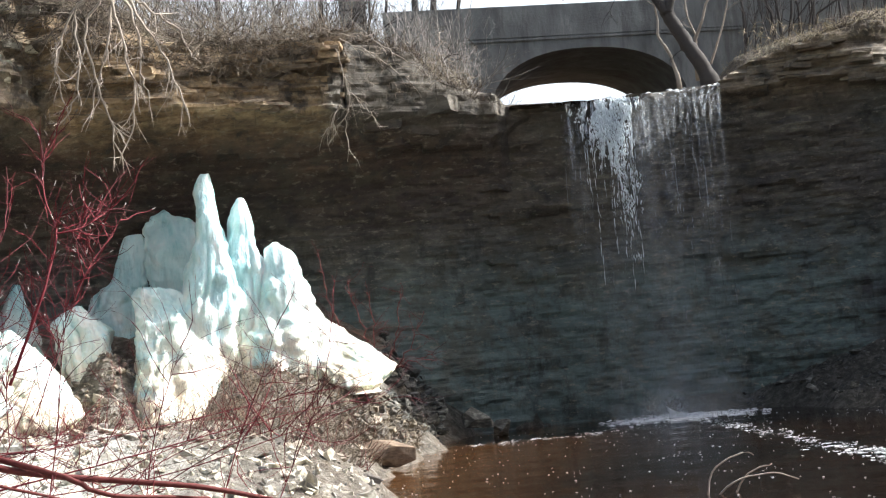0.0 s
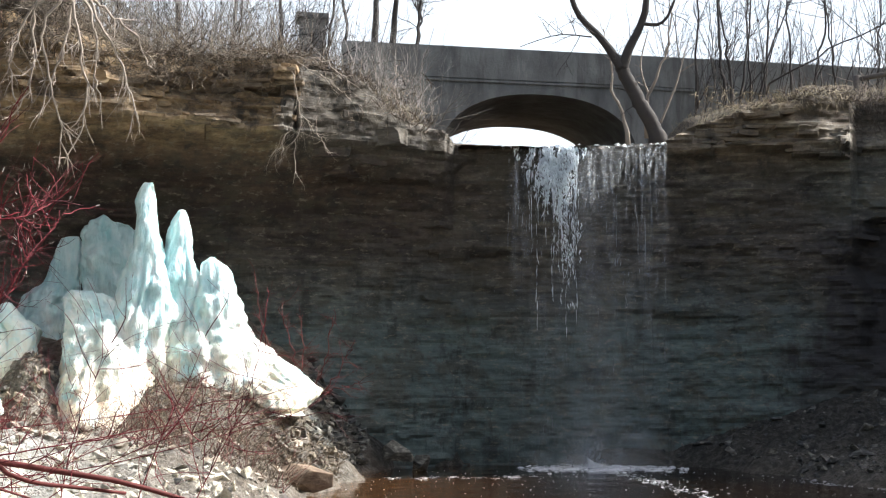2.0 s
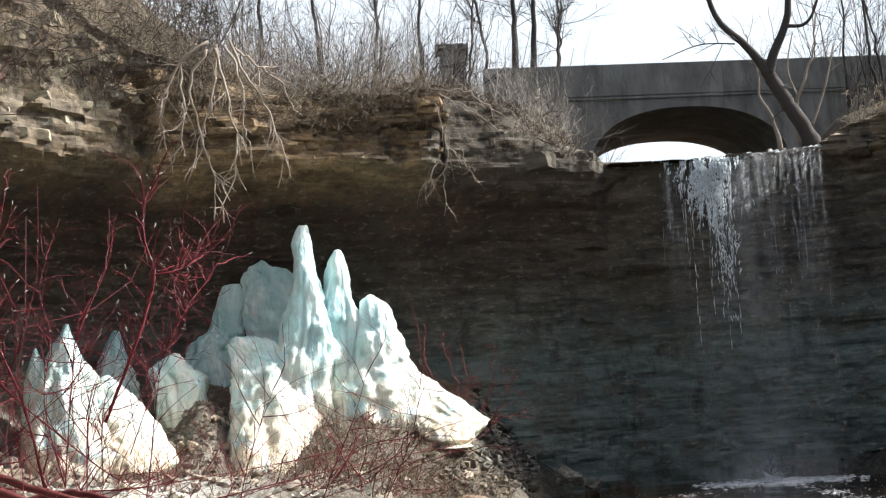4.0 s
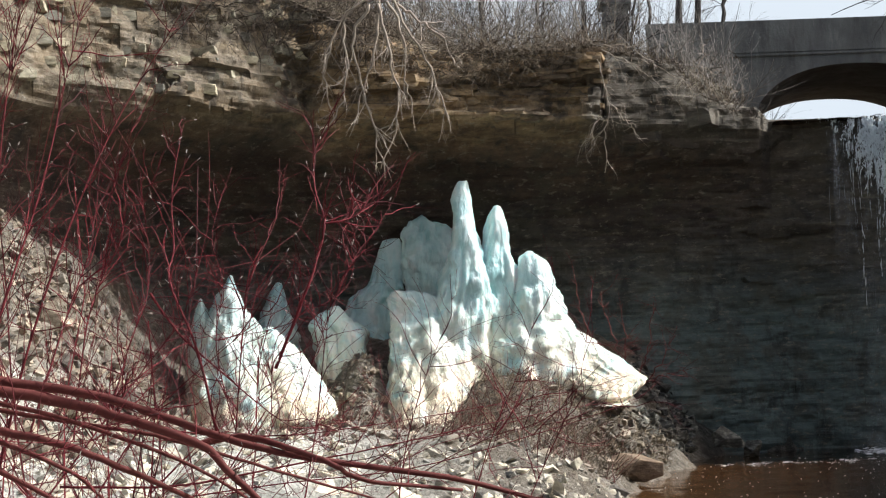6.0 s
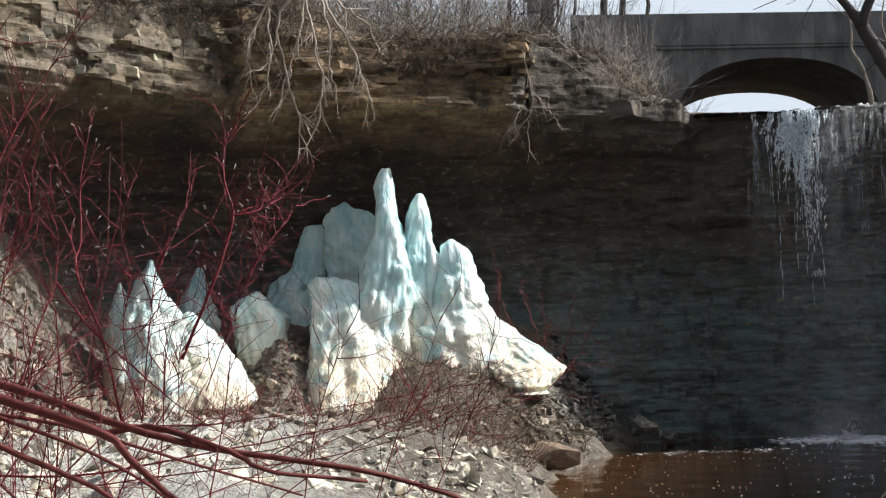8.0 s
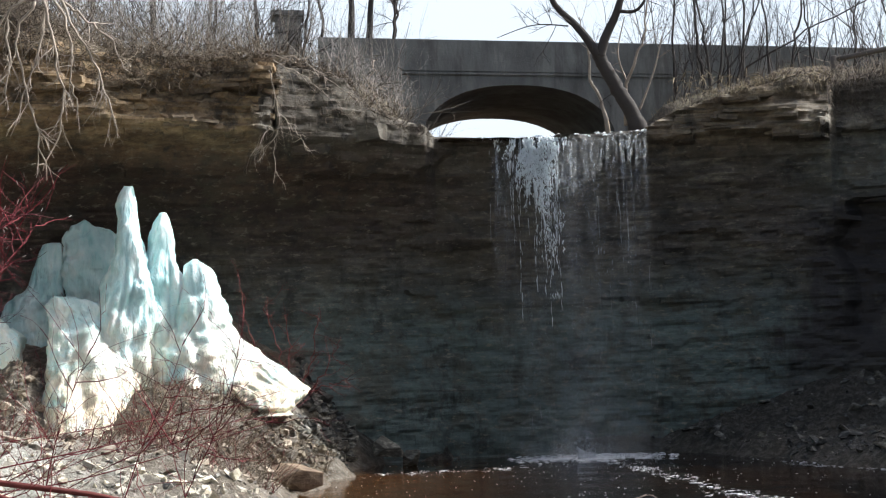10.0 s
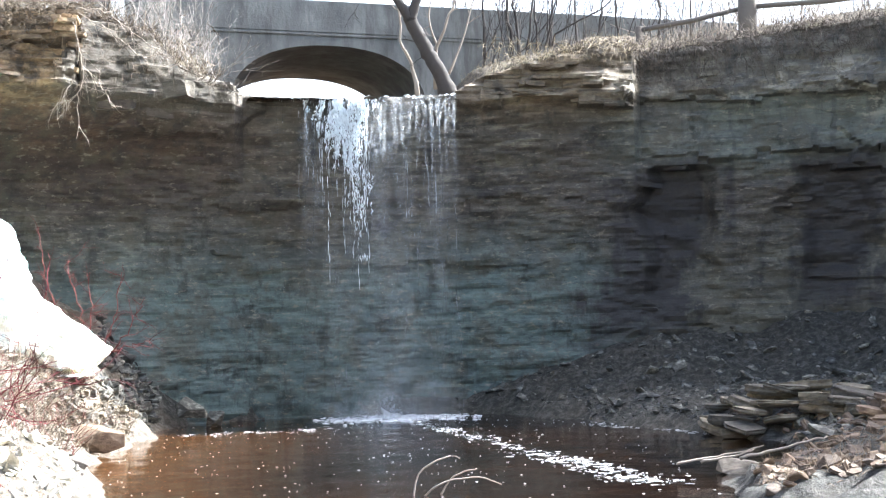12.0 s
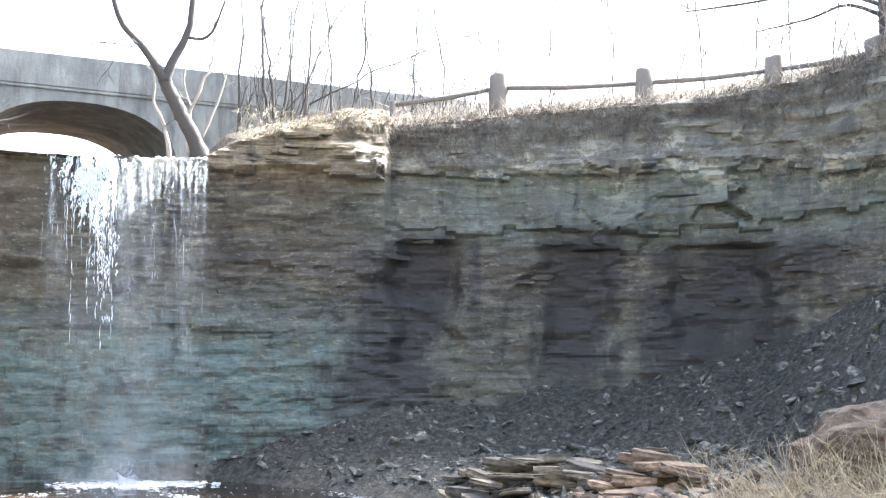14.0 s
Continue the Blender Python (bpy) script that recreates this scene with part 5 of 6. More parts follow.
fence = thing("rail_fence", None, label="low grey timber fence of thick posts and round rails", category="fence")
feet = []
for az, el, r in [(6.7, 9.75, 38.2), (10.66, 10.35, 37.8), (16.15, 10.45, 37.6), (20.9, 10.75, 37.2), (24.5, 11.2, 36.4), (29.0, 11.5, 34.5)]:
    p = place(az, el, r)
    feet.append(p)
    thing("post", round_post("post", p, 0.1 if az < 7 else 0.24, 0.62 if az < 7 else 0.85, TIMBER), fence)
for a, b in zip(feet, feet[1:]):
    mid = (a + b) / 2
    line = np.array([a + [0, 0, 0.52], mid + [0, 0, 0.48], b + [0, 0, 0.52]])
    thing("rail", tubes("rail", [(line, [0.06, 0.065, 0.06])], TIMBER, 8), fence)

# ---- falling water ----
LIPY = 34.85
rng = np.random.default_rng(5)


def fall_line(x, top, bottom, n, drift=0.0):
    z = np.linspace(top, bottom, n)
    drop = np.maximum(7.26 - z, 0)
    y = LIPY - 0.32 * np.sqrt(drop) + 0.03 * np.sin(z * 3 + x * 7)
    return np.stack([x + drift * drop + 0.02 * np.sin(2.3 * z + 9 * x), y, z], -1)


waterfall = thing("waterfall", None, label="thin waterfall breaking into white strings and drops", category="waterfall")
# strings: dense and white under the main notch, thin further along
st, thin, drops, clots = [], [], [], []


def notch(drop):
    """Middle and half width of the white water under the main notch, by the drop below the lip."""
    return -2.72 + 0.17 * min(drop, 2.6), 0.62 * math.exp(-drop / 2.0) + 0.05


for _ in range(2000):
    drop = min(rng.exponential(0.75), 3.6)
    c, half = notch(drop)
    x = c + half * np.clip(rng.normal(0, 0.55), -1.3, 1.2)
    # the sheet tears into hanging fringes
    if vnoise(x * 7.0, drop * 1.6, 40) < 0.36 + 0.1 * drop:
        continue
    ln = rng.uniform(0.03, 0.16)
    pts = fall_line(x + rng.normal(0, 0.02), 7.25 - drop, 7.25 - drop - ln, 4)
    pts[:, 1] -= rng.uniform(0, 0.12)
    pts[:, 0] += rng.normal(0, 0.012, 4)
    clots.append((pts, np.array([0.35, rng.uniform(0.7, 1.2), rng.uniform(0.5, 1.0), 0.15]) * rng.uniform(0.006, 0.023) * (1 - 0.14 * drop)))
# strings, by stretch of the lip: x from, to, how many, radius, usual length
for x0, x1, n, rad, usual in [(-4.3, -3.6, 5, 0.004, 1.0), (-3.62, -3.2, 26, 0.007, 1.3), (-3.2, -2.05, 74, 0.009, 1.5), (-2.05, -1.4, 26, 0.005, 1.4), (-1.4, -0.85, 34, 0.005, 1.7), (-0.85, -0.12, 50, 0.006, 2.2)]:
    for _ in range(n):
        x = rng.uniform(x0, x1)
        x += 0.5 * (round(x * 6) / 6 - x)
        heavy = -3.3 < x < -2.05
        length = usual * rng.gamma(2.2, 0.45)
        z = 7.25 - rng.exponential(0.05)
        while z > 0.4 and length > 0:
            seg = rng.uniform(0.08, 0.4) if heavy else rng.uniform(0.5, 2.0)
            pts = fall_line(x + rng.normal(0, 0.014), z, z - seg, 6)
            w = rad * rng.choice([0.4, 0.6, 0.8, 1.1, 1.6]) * np.array([0.15, rng.uniform(0.4, 1.1), rng.uniform(0.4, 1.2), rng.uniform(0.3, 1.2), rng.uniform(0.3, 0.9), 0.1])
            (st if heavy else thin).append((pts + rng.normal(0, 0.005 if heavy else 0.003, pts.shape), w))
            z -= seg * rng.uniform(0.85, 1.35)
            length -= seg
        # loose drops below
        zz = z
        while zz > 0.1:
            zz -= rng.exponential(0.34)
            ln = rng.uniform(0.05, 0.34)
            pts = fall_line(x + rng.normal(0, 0.03 + 0.012 * (7 - zz)), zz, zz - ln, 3)
            drops.append((pts, np.array([0.15, 1, 0.2]) * rng.uniform(0.002, 0.006)))
thing("water_clot", tubes("water_clot", clots, TORN, 6), waterfall, "torn white clots of water", kind="stuff")
thing("water_string", tubes("water_string", st, STRING, 5), waterfall, "white strings of water", kind="stuff")
thing("water_string", tubes("water_string", thin, THIN, 4), waterfall, "thin clear strings of water", kind="stuff")
thing("spray", tubes("spray", drops, MIST, 3), waterfall, "falling drops", kind="stuff")
xs = np.linspace(-3.75, -0.1, 90)
sheet = []
for z in np.linspace(7.25, 0.05, 60):
    row = fall_line(0.0, z, z, 1)[0]
    sheet.append([[x + 0.012 * math.sin(6 * z + 11 * x), row[1] + 0.07 * math.sin(9 * x) + 0.04 * math.sin(23 * x + z), z] for x in xs])
threads = []
for z in np.linspace(7.26, 0.3, 50):
    y = fall_line(0.0, z, z, 1)[0][1]
    threads.append([[x, y - 0.02 + 0.08 * math.sin(8 * x), z] for x in np.linspace(-3.7, -0.1, 70)])
thing("thread_sheet", grid_mesh("thread_sheet", np.array(threads), THREADS), waterfall, "fine threads of water")
thing("veil", grid_mesh("veil", np.array(sheet), CURTAIN), waterfall, "thin clear veil")
for bow in (0.25, -0.3):
    mist = []
    for k in range(16):
        z = 1.5 * k / 15
        mist.append([[x + 0.15 * math.sin(4 * z + x), LIPY - 0.35 + bow + 0.25 * math.sin(1.3 * x + bow) + 0.1 * math.sin(5 * x + 3 * z), 0.01 + z * (0.55 + 0.45 * math.sin(2.1 * x + 4 * bow) * math.sin(0.9 * x))] for x in np.linspace(-3.7, 0.4, 60)])
    thing("spray_cloud", grid_mesh("spray_cloud", np.array(mist), SPRAY), waterfall, "fine spray over the landing")
# broken crest of water at the lip
crest = []
for _ in range(90):
    x = rng.uniform(-4.45, -0.15)
    p = np.array([x, 34.95 + rng.uniform(-0.1, 0.45), 7.27 + rng.uniform(-0.02, 0.03)])
    crest.append((np.array([p, p + [0.05, -0.08, 0.015], p + [0.1, -0.2, -0.03]]), np.array([0.004, 0.011, 0.004]) * rng.uniform(0.4, 1.4)))
thing("crest", tubes("crest", crest, STRING, 5), waterfall, "glinting broken crest", kind="stuff")


def blob(p, rx, ry, h, rng, n=9):
    """A flat uneven cake of foam: rim and crown."""
    a = np.sort(rng.uniform(0, 2 * math.pi, n))
    k = rng.uniform(0.6, 1.2, n)
    rim = [(p[0] + rx * k[i] * math.cos(a[i]), p[1] + ry * k[i] * math.sin(a[i]), 0.006) for i in range(n)]
    mid = [(p[0] + 0.55 * rx * k[i] * math.cos(a[i]), p[1] + 0.55 * ry * k[i] * math.sin(a[i]), h) for i in range(n)]
    v = rim + mid + [(p[0], p[1], h * 1.15)]
    f = [(i, (i + 1) % n, n + (i + 1) % n, n + i) for i in range(n)] + [(n + i, n + (i + 1) % n, 2 * n) for i in range(n)]
    return v, f


def foam_patch(name, cakes, label, kind=""):
    vs, fs = [], []
    for c in cakes:
        v, f = blob(*c, rng)
        o = len(vs)
        vs += v
        fs += [tuple(i + o for i in q) for q in f]
    return thing(name, mesh_of(name, vs, fs, FOAM, True), label=label, category="foam", kind="stuff")


cakes = []
for _ in range(900):
    x = rng.triangular(-3.6, -1.6, 0.4)
    cakes.append(((x, 34.7 + rng.normal(0, 0.6) - 0.12 * abs(x + 1.6)), rng.uniform(0.015, 0.09), rng.uniform(0.02, 0.06), rng.uniform(0.006, 0.02)))
foam_patch("foam", cakes, "boiling white foam where the water lands")
cakes = []
path = spline([(-1.7, 34.0), (-1.1, 32.6), (0.15, 28.2), (1.0, 24.6), (1.75, 22.1), (2.35, 19.8)], 70)
for k, p in enumerate(path):
    for _ in range(int(rng.integers(3, 16) * (0.5 + vnoise(k * 0.35, 0.0, 12)))):
        cakes.append(((p[0] + rng.normal(0, 0.1 + 0.002 * k), p[1] + rng.normal(0, 0.22)), rng.gamma(2.0, 0.015) + 0.008, rng.uniform(0.012, 0.05), 0.006))
foam_patch("foam", cakes, "curving line of drifting white foam flecks")
cakes = []
# the tiny white cakes also stand in for glints off the ripples
for _ in range(420):
    x, y = rng.uniform(-6, 3.0), rng.uniform(17, 33.5)
    if pool_distance(x, y) < -0.15:
        cakes.append(((x, y), rng.uniform(0.006, 0.024), rng.uniform(0.01, 0.035), 0.002))
for _ in range(60):
    t = rng.random()
    cakes.append(((-6.0 + 3.2 * t + rng.normal(0, 0.1), 30.6 + 1.0 * t + rng.normal(0, 0.25)), rng.uniform(0.015, 0.08), rng.uniform(0.012, 0.035), 0.008))
for _ in range(70):
    t = rng.random()
    cakes.append(((2.3 + 2.0 * t + rng.normal(0, 0.06), 31.2 - 3.4 * t + rng.normal(0, 0.3)), rng.uniform(0.015, 0.08), rng.uniform(0.012, 0.04), 0.008))
foam_patch("foam", cakes, "scattered foam specks and painted white glints on brown water")

# ---- loose things by the water ----


def drift(name, strokes, material, label, category, radius):
    root = thing(name, None, label=label, category=category)
    rng = np.random.default_rng(len(strokes) + 7)
    for pts in strokes:
        line = spline(pts, 14)
        line += rng.normal(0, radius * 0.3, line.shape)
        thing("stick", tubes("stick", [(line, np.linspace(radius, radius * 0.45, 14))], material, 6), root)
    return root


def by_water(az, el, z):
    r = (E0[2] - z) / math.tan(radians(-el))
    return place(az, el, r)


_p = by_water(-2.2, -6.3, 0.0)
drift("drift_branch", [
    [_p + [0, 0, -0.1], _p + [0.1, 0.1, 0.28], _p + [0.45, 0.2, 0.45], _p + [0.6, 0.2, 0.42]],
    [_p + [0.05, 0, -0.1], _p + [0.35, 0.0, 0.14], _p + [0.8, 0.1, 0.2], _p + [1.1, 0.1, 0.1]],
    [_p + [0.3, 0.1, -0.1], _p + [0.5, 0.1, 0.2], _p + [0.8, 0.15, 0.3]],
], TANTWIG, "pale curved dead branch standing in the pool", "branch", 0.014)
_p = by_water(9.2, -5.4, 0.15)
drift("driftwood", [[_p + [-0.6, 0, 0.03], _p + [0, 0.1, 0.1], _p + [0.6, 0.3, 0.2]], [_p + [-0.3, -0.1, 0.05], _p + [0.2, 0, 0.12], _p + [0.5, 0.35, 0.16]]], TANTWIG, "bleached driftwood stick on the shore", "driftwood", 0.018)
_p = by_water(11.2, -5.2, 0.2)
drift("driftwood", [[_p + [-0.5, 0, 0.02], _p + [0, 0.1, 0.1], _p + [0.7, 0.2, 0.26]]], TANTWIG, "bleached driftwood pole on the stones", "driftwood", 0.026)


def on_ground(rng, n, az0, az1, r0, r1):
    az, r = rng.uniform(az0, az1, n), rng.uniform(r0, r1, n)
    p = polar(az, r)
    p[:, 2] = ground_height(p[:, 0], p[:, 1]) - 0.02
    return p[pool_distance(p[:, 0], p[:, 1]) > 0.25]


rng = np.random.default_rng(9)
scrub("dry_grass", on_ground(rng, 800, 18.5, 27, 18, 21.5), STRAW, 41, 1.0, 0.0055, (0, 0, 0.6), "bleached tangled straw grass by the stones", 3, 1, 0.3, -0.05, 0.6)
scrub("dry_grass", on_ground(rng, 2400, 7, 18.5, 16.5, 24), TANGRASS, 44, 0.22, 0.004, (0, 0, 0.6), "short straw grass on the near shore", 2, 1, 0.3, -0.05, 0.6)
scrub("dry_brush", on_ground(rng, 1700, -20.5, -11.0, 24, 31.5), BRUSH, 42, 0.42, 0.009, (0.1, -0.2, 0.5), "brown dead grass and twigs on the bank", 3, 1, 0.2, -0.03, 0.6)
scrub("dry_grass", on_ground(rng, 2600, -19.5, -12.3, 26.5, 31), TANGRASS, 62, 0.32, 0.006, (0.15, -0.3, 0.3), "matted tan dead grass on the bank below the ice", 2, 1, 0.3, -0.12, 0.6)
scrub("dry_brush", on_ground(rng, 1300, -26, -14, 23, 31), BRUSH, 61, 0.34, 0.008, (0.1, -0.2, 0.4), "low brown dead weeds between the gravel and ice", 3, 1, 0.25, -0.05, 0.7)
scrub("dry_brush", on_ground(rng, 560, -30, -12.5, 21, 29.5), DOGWOOD_OLD, 43, 0.7, 0.0055, (0.1, 0, 0.6), "thin reddish stalks on the gravel", 2, 1, 0.15, 0, 0.6)

# ---- stones ----


def rock_mesh(name, seed, flat, material, corners=15):
    """An angular stone about 1 m across: the hull of scattered points, edges worn."""
    r = np.random.default_rng(seed)
    bm = bmesh.new()
    for _ in range(corners):
        d = r.normal(0, 1, 3)
        d = np.sign(d) * np.abs(d) ** 0.6
        d /= np.abs(d).max() ** 0.7 * np.linalg.norm(d) ** 0.3
        bm.verts.new((d[0] * 0.5, d[1] * 0.38, d[2] * 0.5 * flat))
    bmesh.ops.convex_hull(bm, input=bm.verts[:])
    for vtx in [q for q in bm.verts if not q.link_faces]:
        bm.verts.remove(vtx)
    me = bpy.data.meshes.new(name)
    bm.to_mesh(me)
    bm.free()
    me.materials.append(material)
    return me


def slab_mesh(name, seed, material):
    """A broken flagstone 1 m across and 0.2 m thick: an uneven outline, bedded sides, worn edges."""
    r = np.random.default_rng(seed)
    n = 9
    a = np.linspace(0, 2 * math.pi, n, endpoint=False) + r.uniform(-0.25, 0.25, n)
    k = r.uniform(0.36, 0.54, n)
    vs = []
    for z, s in ((-0.1, 0.93), (-0.03, 1.02), (0.03, 0.97), (0.085, 1.0), (0.1, 0.93)):
        j = r.uniform(0.96, 1.04, n)
        vs += [(k[i] * s * j[i] * math.cos(a[i]), 0.8 * k[i] * s * j[i] * math.sin(a[i]), z + r.normal(0, 0.008)) for i in range(n)]
    fs = [(n * q + i, n * q + (i + 1) % n, n * q + n + (i + 1) % n, n * q + n + i) for q in range(4) for i in range(n)]
    fs += [tuple(range(n))[::-1], tuple(range(4 * n, 5 * n))]
    return mesh_of(name, vs, fs, material)


def boulder_mesh(name, seed, material):
    bm = bmesh.new()
    bmesh.ops.create_icosphere(bm, subdivisions=4, radius=0.5)
    for vtx in bm.verts:
        c = vtx.co.copy()
        f = 1 + 0.35 * noise.noise(c * 2.3 + Vector((seed, 0, 0))) + 0.14 * noise.noise(c * 6 + Vector((0, seed, 0))) + 0.05 * noise.noise(c * 15)
        vtx.co = Vector((c.x * f, c.y * f * 0.9, max(c.z * f * 0.85, -0.3)))
    me = bpy.data.meshes.new(name)
    bm.to_mesh(me)
    bm.free()
    me.materials.append(material)
    return me


def turned(rng, tilt):
    return Euler((rng.normal(0, tilt), rng.normal(0, tilt), rng.uniform(0, 6.283)))


def scatter(meshes, parent, pts, sizes, name, tilt, rng, sink=0.12):
    for p, s in zip(pts, sizes):
        ob = new(name, meshes[rng.integers(len(meshes))])
        ob.parent = parent
        ob.matrix_basis = Matrix.LocRotScale((p[0], p[1], p[2] + s * sink), turned(rng, tilt), (s, s * rng.uniform(0.7, 1.1), s * rng.uniform(0.7, 1.2)))


def rubble(name, meshes, pts, sizes, tilt, rng, label, material):
    """Many small stones in one mesh."""
    vs, fs = [], []
    src = [(np.array([q.co for q in m.vertices]), [tuple(f.vertices) for f in m.polygons]) for m in meshes]
    for p, s in zip(pts, sizes):
        v, f = src[rng.integers(len(src))]
        m = np.array(turned(rng, tilt).to_matrix())
        o = len(vs)
        vs.extend(((v * s) @ m.T + p + [0, 0, s * 0.1]).tolist())
        fs.extend(tuple(i + o for i in q) for q in f)
    return thing(name, mesh_of(name, vs, fs, material), label=label, category="rubble", kind="stuff")


LIMESTONE_DULL = rock_material("dull_grey_limestone", (0.1, 0.087, 0.068), (0.215, 0.19, 0.152), (0.38, 0.35, 0.295))
rng = np.random.default_rng(77)
SLABROCK = rock_material("grey_tan_flagstone", (0.045, 0.04, 0.029), (0.1, 0.088, 0.064), (0.185, 0.165, 0.128))
SLABS = [rock_mesh("stone", 200 + k, 0.4, LIMESTONE_DULL) for k in range(5)] + [slab_mesh("stone", 210 + k, LIMESTONE_DULL) for k in range(4)]
SHALES = [rock_mesh("stone", 220 + k, 0.3, SHALE) for k in range(8)]
LUMPS = [rock_mesh("stone", 240 + k, 0.6, LIMESTONE) for k in range(8)]
BROWNS = [rock_mesh("stone", 260 + k, 0.5, RUSTY) for k in range(6)]

CHIPS = [rock_mesh("stone", 280 + k, 0.45, LIMESTONE, 9) for k in range(10)]


def spread_ground(n, az0, az1, r0, r1):
    return on_ground(rng, n, az0, az1, r0, r1)


# single big stones are things of their own


def big_stone(name, seed, p, size, squash, turn, material, label):
    me = slab_mesh(name, seed, material) if name == "flat_slab" else boulder_mesh(name, seed, material) if name == "boulder" else rock_mesh(name, seed, squash, material)
    ob = thing(name, me, label=label, category="rock")
    ob.matrix_basis = Matrix.LocRotScale(Vector(p), Euler(turn), Vector(size))
    bv = ob.modifiers.new("worn_edges", "BEVEL")
    bv.width, bv.segments, bv.limit_method = 0.02, 2, "ANGLE"
    return ob


p = place(-13.7, -3.8, 27.3)
big_stone("rock", 301, p, (1.15, 0.9, 0.9), 0.5, (0.1, 0.12, 0.3), RUSTY, "angular brown rock at the water's edge")
p = place(-15.6, -4.6, 27.4)
big_stone("rock", 302, p, (0.9, 0.7, 0.5), 0.4, (0.2, -0.1, 1.3), LIMESTONE_DULL, "flat pale rock on the bank")
p = place(-10.2, -2.9, 33.6)
big_stone("rock", 303, p, (0.75, 0.7, 0.7), 0.6, (0.4, 0.3, 0.5), SHALE, "grey shale block below the cliff")
p = place(-9.4, -3.3, 33.8)
big_stone("rock", 304, p, (0.6, 0.5, 0.5), 0.6, (0.1, 0.6, 2.1), SHALE, "tilted grey shale block by the pool")
p = place(23.9, -2.2, 22.8)
big_stone("boulder", 305, p, (2.3, 1.8, 1.7), 0.7, (0.1, 0.05, 0.4), rock_material("dark_rusty_stone", (0.02, 0.015, 0.01), (0.055, 0.039, 0.024), (0.11, 0.083, 0.056), 5.0), "large rounded rusty brown boulder")
p = place(9.9, -5.6, 21.0)
big_stone("rock", 306, p, (0.7, 0.5, 0.5), 0.55, (0.1, 0.2, 0.2), LIMESTONE_DULL, "rounded grey stone on the near shore")
def slab_pile(n, az0, az1, r0, r1, rise, lo, hi, material, label):
    """Flagstones lying on one another, tilted down to the water."""
    for k in range(n):
        az, r = rng.uniform(az0, az1), rng.uniform(r0, r1)
        x, y = spot(az, r)
        mid = 1 - abs(2 * (az - az0) / (az1 - az0) - 1) ** 2
        w = rng.uniform(lo, hi)
        z = float(ground_height(x, y)) + rise * mid * (k / n) + 0.05
        ob = big_stone("flat_slab", 320 + k, (x, y, z), (w, w * rng.uniform(0.7, 1.0), w * rng.uniform(0.5, 1.05)), 0.24, (rng.normal(0, 0.09), 0.1 + rng.normal(0, 0.09), rng.uniform(-0.7, 0.7)), material, label)
        tagged(ob, group="slab pile")


slab_pile(52, 8.9, 14.6, 26.4, 29.2, 0.5, 0.5, 1.15, SLABROCK, "weathered grey-tan slab in a stacked pile")
slab_pile(32, 14.8, 18.2, 24.8, 27.4, 0.5, 0.5, 1.1, RUSTY, "rusty brown slab in a stacked pile")

# stones that can be told apart
pts = np.concatenate([spread_ground(60, -17, -10.6, 26, 33), spread_ground(60, -31, -17, 20, 30)])
scatter(SLABS, floor_ob, pts, rng.uniform(0.1, 0.34, len(pts)), "stone", 0.35, rng)
pts = spread_ground(150, 12, 27, 24, 34)
scatter(SHALES, floor_ob, pts, rng.uniform(0.18, 0.55, len(pts)), "stone", 0.5, rng)
pts = spread_ground(130, 3, 27, 27, 36)
scatter(SHALES, floor_ob, pts, rng.uniform(0.14, 0.42, len(pts)), "stone", 0.5, rng)
pts = spread_ground(46, 14.5, 23, 21.5, 27)
scatter(BROWNS, floor_ob, pts, rng.uniform(0.2, 0.6, len(pts)), "stone", 0.4, rng)
# rubble
pts = spread_ground(5200, -40, -13.5, 11, 20)
rubble("rubble", CHIPS, pts, rng.gamma(2.0, 0.038, len(pts)) + 0.03, 0.5, rng, "pale broken shale and gravel", LIMESTONE)
pts = spread_ground(4600, -36, -11, 20, 32.5)
rubble("rubble", CHIPS, pts, rng.gamma(2.0, 0.038, len(pts)) + 0.03, 0.5, rng, "grey-tan broken shale and gravel around the ice", LIMESTONE_DULL)
pts = spread_ground(1500, -15.5, -11, 27, 32)
rubble("rubble", SLABS + LUMPS, pts, rng.gamma(2.0, 0.045, len(pts)) + 0.04, 0.6, rng, "tumbled pale stones at the end of the bank", SLABROCK)
pts = spread_ground(900, -13.5, -9.8, 31, 35.5)
rubble("rubble", SHALES, pts, rng.gamma(2.5, 0.06, len(pts)) + 0.05, 0.6, rng, "dark tumbled shale blocks below the overhang", SHALE)
pts = spread_ground(3600, -41, -30, 19, 30)
rubble("rubble", CHIPS, pts, rng.gamma(2.2, 0.07, len(pts)) + 0.05, 0.6, rng, "coarse pale grey scree below the west wall", LIMESTONE_DULL)
pts = spread_ground(800, -25.0, -21.6, 28.4, 31.8)
rubble("rubble", CHIPS, pts, rng.gamma(2.0, 0.042, len(pts)) + 0.03, 0.6, rng, "tan stones and debris caught between the ice masses", LIMESTONE_DULL)
pts = spread_ground(11500, -12, 30, 23, 37)
rubble("rubble", [rock_mesh("stone", 300 + k, 0.35, SHALE, 9) for k in range(10)], pts, rng.gamma(1.6, 0.05, len(pts)) + 0.035, 0.6, rng, "dark grey shale scree below the cliff", SHALE)
pts = spread_ground(2600, 7, 26, 16.5, 28)
rubble("rubble", SLABS, pts, rng.gamma(2.0, 0.05, len(pts)) + 0.04, 0.4, rng, "brown flat pebbles on the near shore", RUSTY)


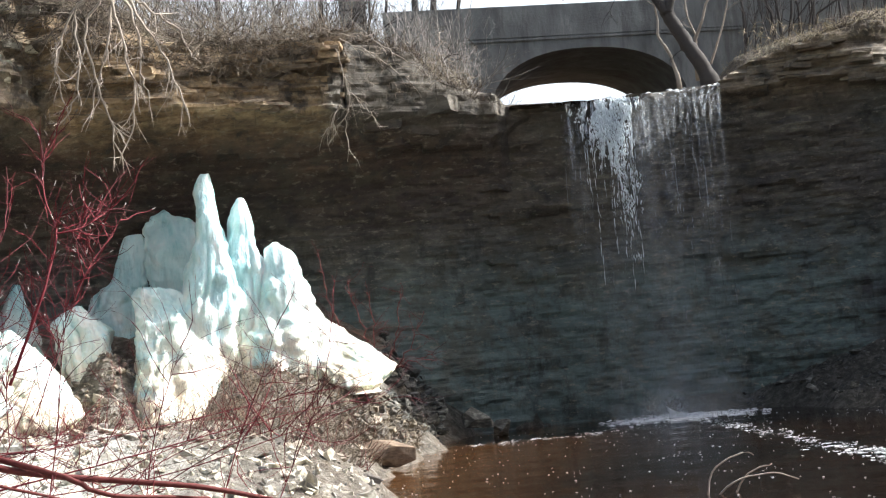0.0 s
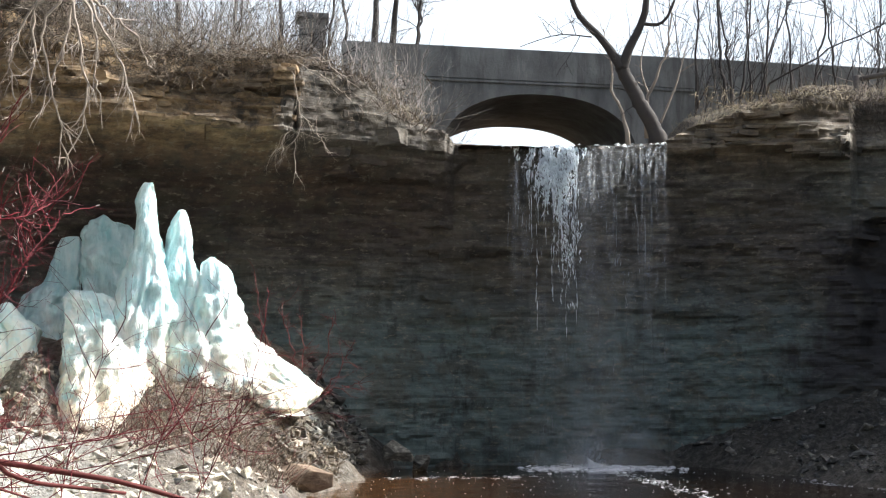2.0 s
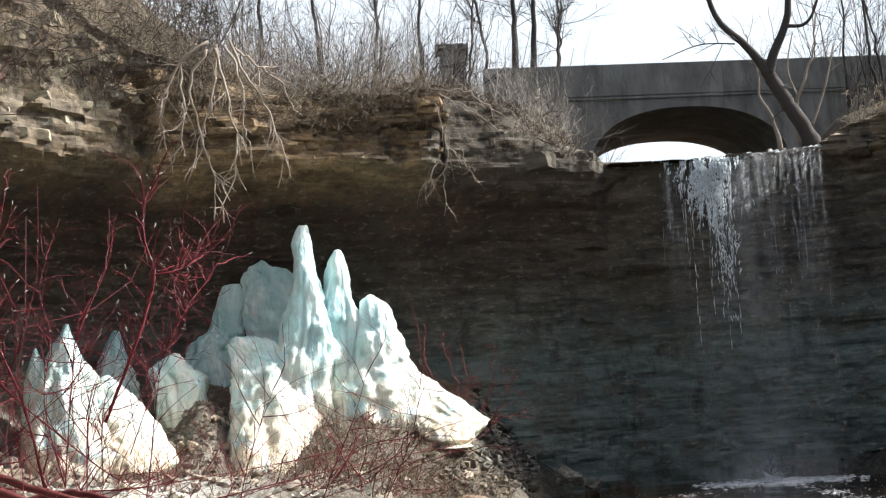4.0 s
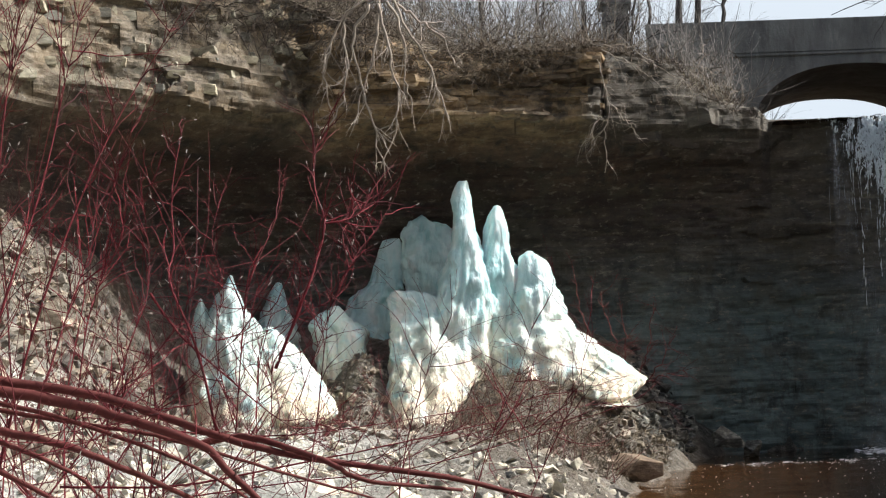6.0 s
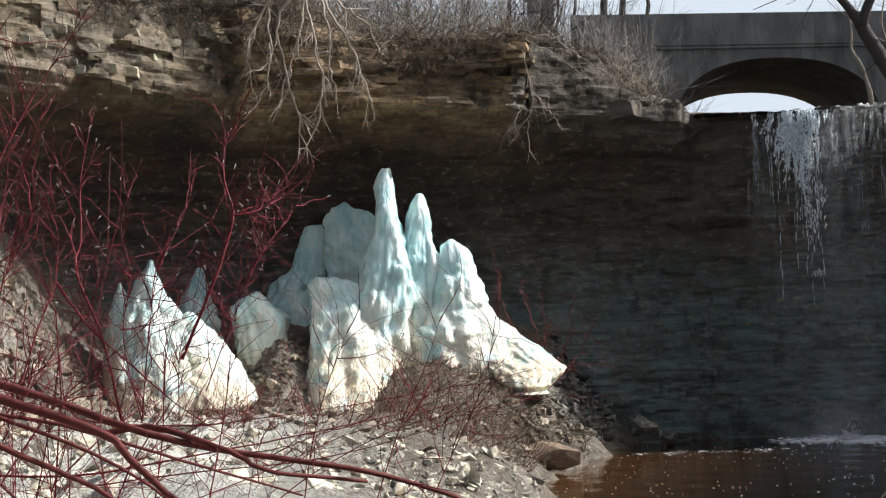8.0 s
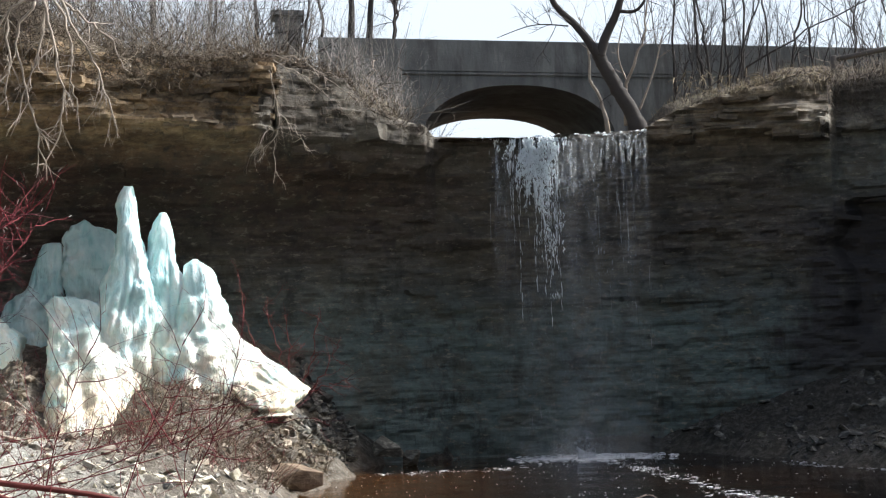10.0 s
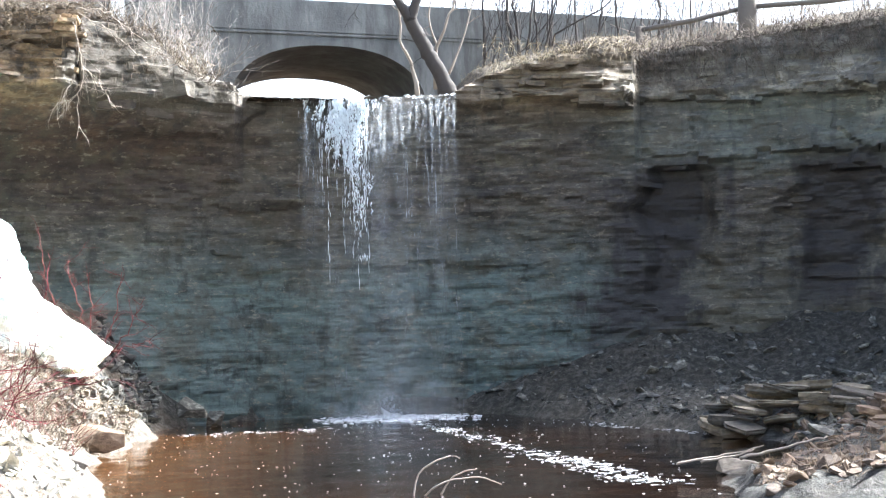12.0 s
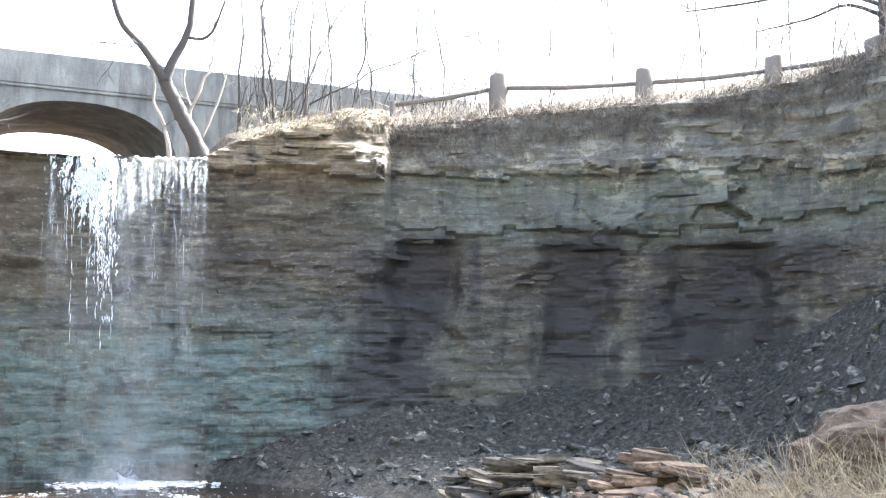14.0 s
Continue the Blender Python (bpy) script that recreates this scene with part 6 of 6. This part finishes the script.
def bedded_block(name, seed, material):
    """A squared block of bedded stone, 1 m each way, with chipped corners."""
    r = np.random.default_rng(seed)
    bm = bmesh.new()
    for k in range(8):
        p = np.array([(k & 1) - 0.5, (k >> 1 & 1) - 0.5, (k >> 2 & 1) - 0.5]) * r.uniform(0.86, 1.0, 3)
        for ax in range(3):
            q = p.copy()
            q[ax] *= r.uniform(0.45, 0.92)
            bm.verts.new(q)
    bmesh.ops.convex_hull(bm, input=bm.verts[:])
    for vtx in [q for q in bm.verts if not q.link_faces]:
        bm.verts.remove(vtx)
    me = bpy.data.meshes.new(name)
    bm.to_mesh(me)
    bm.free()
    me.materials.append(material)
    return me


def courses(az0, az1, z0, z1, meshes, high, wide, out, fill, dip=0.0):
    """Beds of blocks let into the face, broken and standing out unevenly."""
    z = z0
    while z < z1:
        h = rng.uniform(*high)
        az = az0 + rng.uniform(0, 0.6)
        shift = rng.uniform(-0.4, 1.0)
        while az < az1:
            w = rng.uniform(*wide)
            mid = az + math.degrees(w / 2 / 32.5)
            az += math.degrees(w / 32.5)
            zc = z + h * rng.uniform(0.2, 0.8) + dip * (mid - az0)
            if rng.random() > fill or vnoise(mid * 1.3, zc * 2.2, 55) < 0.3 or zc > float(brow(mid)) - 0.25:
                continue
            r = float(reach(mid) + hollow(mid, zc) - relief(np.array(mid), np.array(zc)))
            r += 0.36 - out * (0.5 * shift + rng.uniform(-0.2, 0.8))
            x, y = spot(mid, r)
            ob = new("block", meshes[rng.integers(len(meshes))])
            ob.parent = cliff
            ob.matrix_basis = Matrix.LocRotScale((x, y, zc), Euler((rng.normal(0, 0.06), rng.normal(0, 0.06) - math.atan(dip * 1.7), -radians(mid) + rng.normal(0, 0.25))), (w * 1.03, 0.62, h * 1.04))
        z += h


TANCAP = rock_material("tawny_cap_rock", (0.1, 0.072, 0.042), (0.22, 0.165, 0.1), (0.38, 0.305, 0.205))
PALECAP = rock_material("bleached_cap_rock", (0.1, 0.092, 0.066), (0.26, 0.248, 0.19), (0.44, 0.43, 0.35), 5.0)
TAWNY = [bedded_block("block", 440 + k, TANCAP) for k in range(6)]
BLEACHED = [bedded_block("block", 450 + k, PALECAP) for k in range(6)]
WALLBED = [bedded_block("block", 470 + k, CLIFF) for k in range(6)]
courses(-38.6, -25.4, 7.35, 10.4, BLEACHED, (0.07, 0.2), (0.12, 0.5), 0.06, 0.45, 0.02)
courses(-43, -39, 4.6, 7.4, BLEACHED, (0.1, 0.3), (0.15, 0.6), 0.06, 0.6)
courses(-24.6, -18, 7.25, 8.5, WALLBED, (0.08, 0.2), (0.25, 1.1), 0.08, 0.45)
courses(-18.4, -14.25, 7.15, 8.6, TAWNY, (0.05, 0.14), (0.12, 0.6), 0.12, 0.6)
courses(-13.7, -11.4, 6.4, 7.3, WALLBED, (0.25, 0.6), (0.6, 1.2), 0.08, 0.5)
courses(0.4, 4.9, 7.1, 7.9, WALLBED, (0.05, 0.13), (0.3, 1.2), 0.08, 0.5)
courses(6.8, 24, 5.75, 7.0, WALLBED, (0.3, 0.9), (0.9, 2.4), 0.06, 0.25)
courses(6.8, 24, 7.05, 8.2, WALLBED, (0.1, 0.28), (0.3, 1.1), 0.1, 0.35)
courses(-12, 24, 2.3, 5.7, WALLBED, (0.06, 0.15), (0.3, 1.4), 0.06, 0.13)
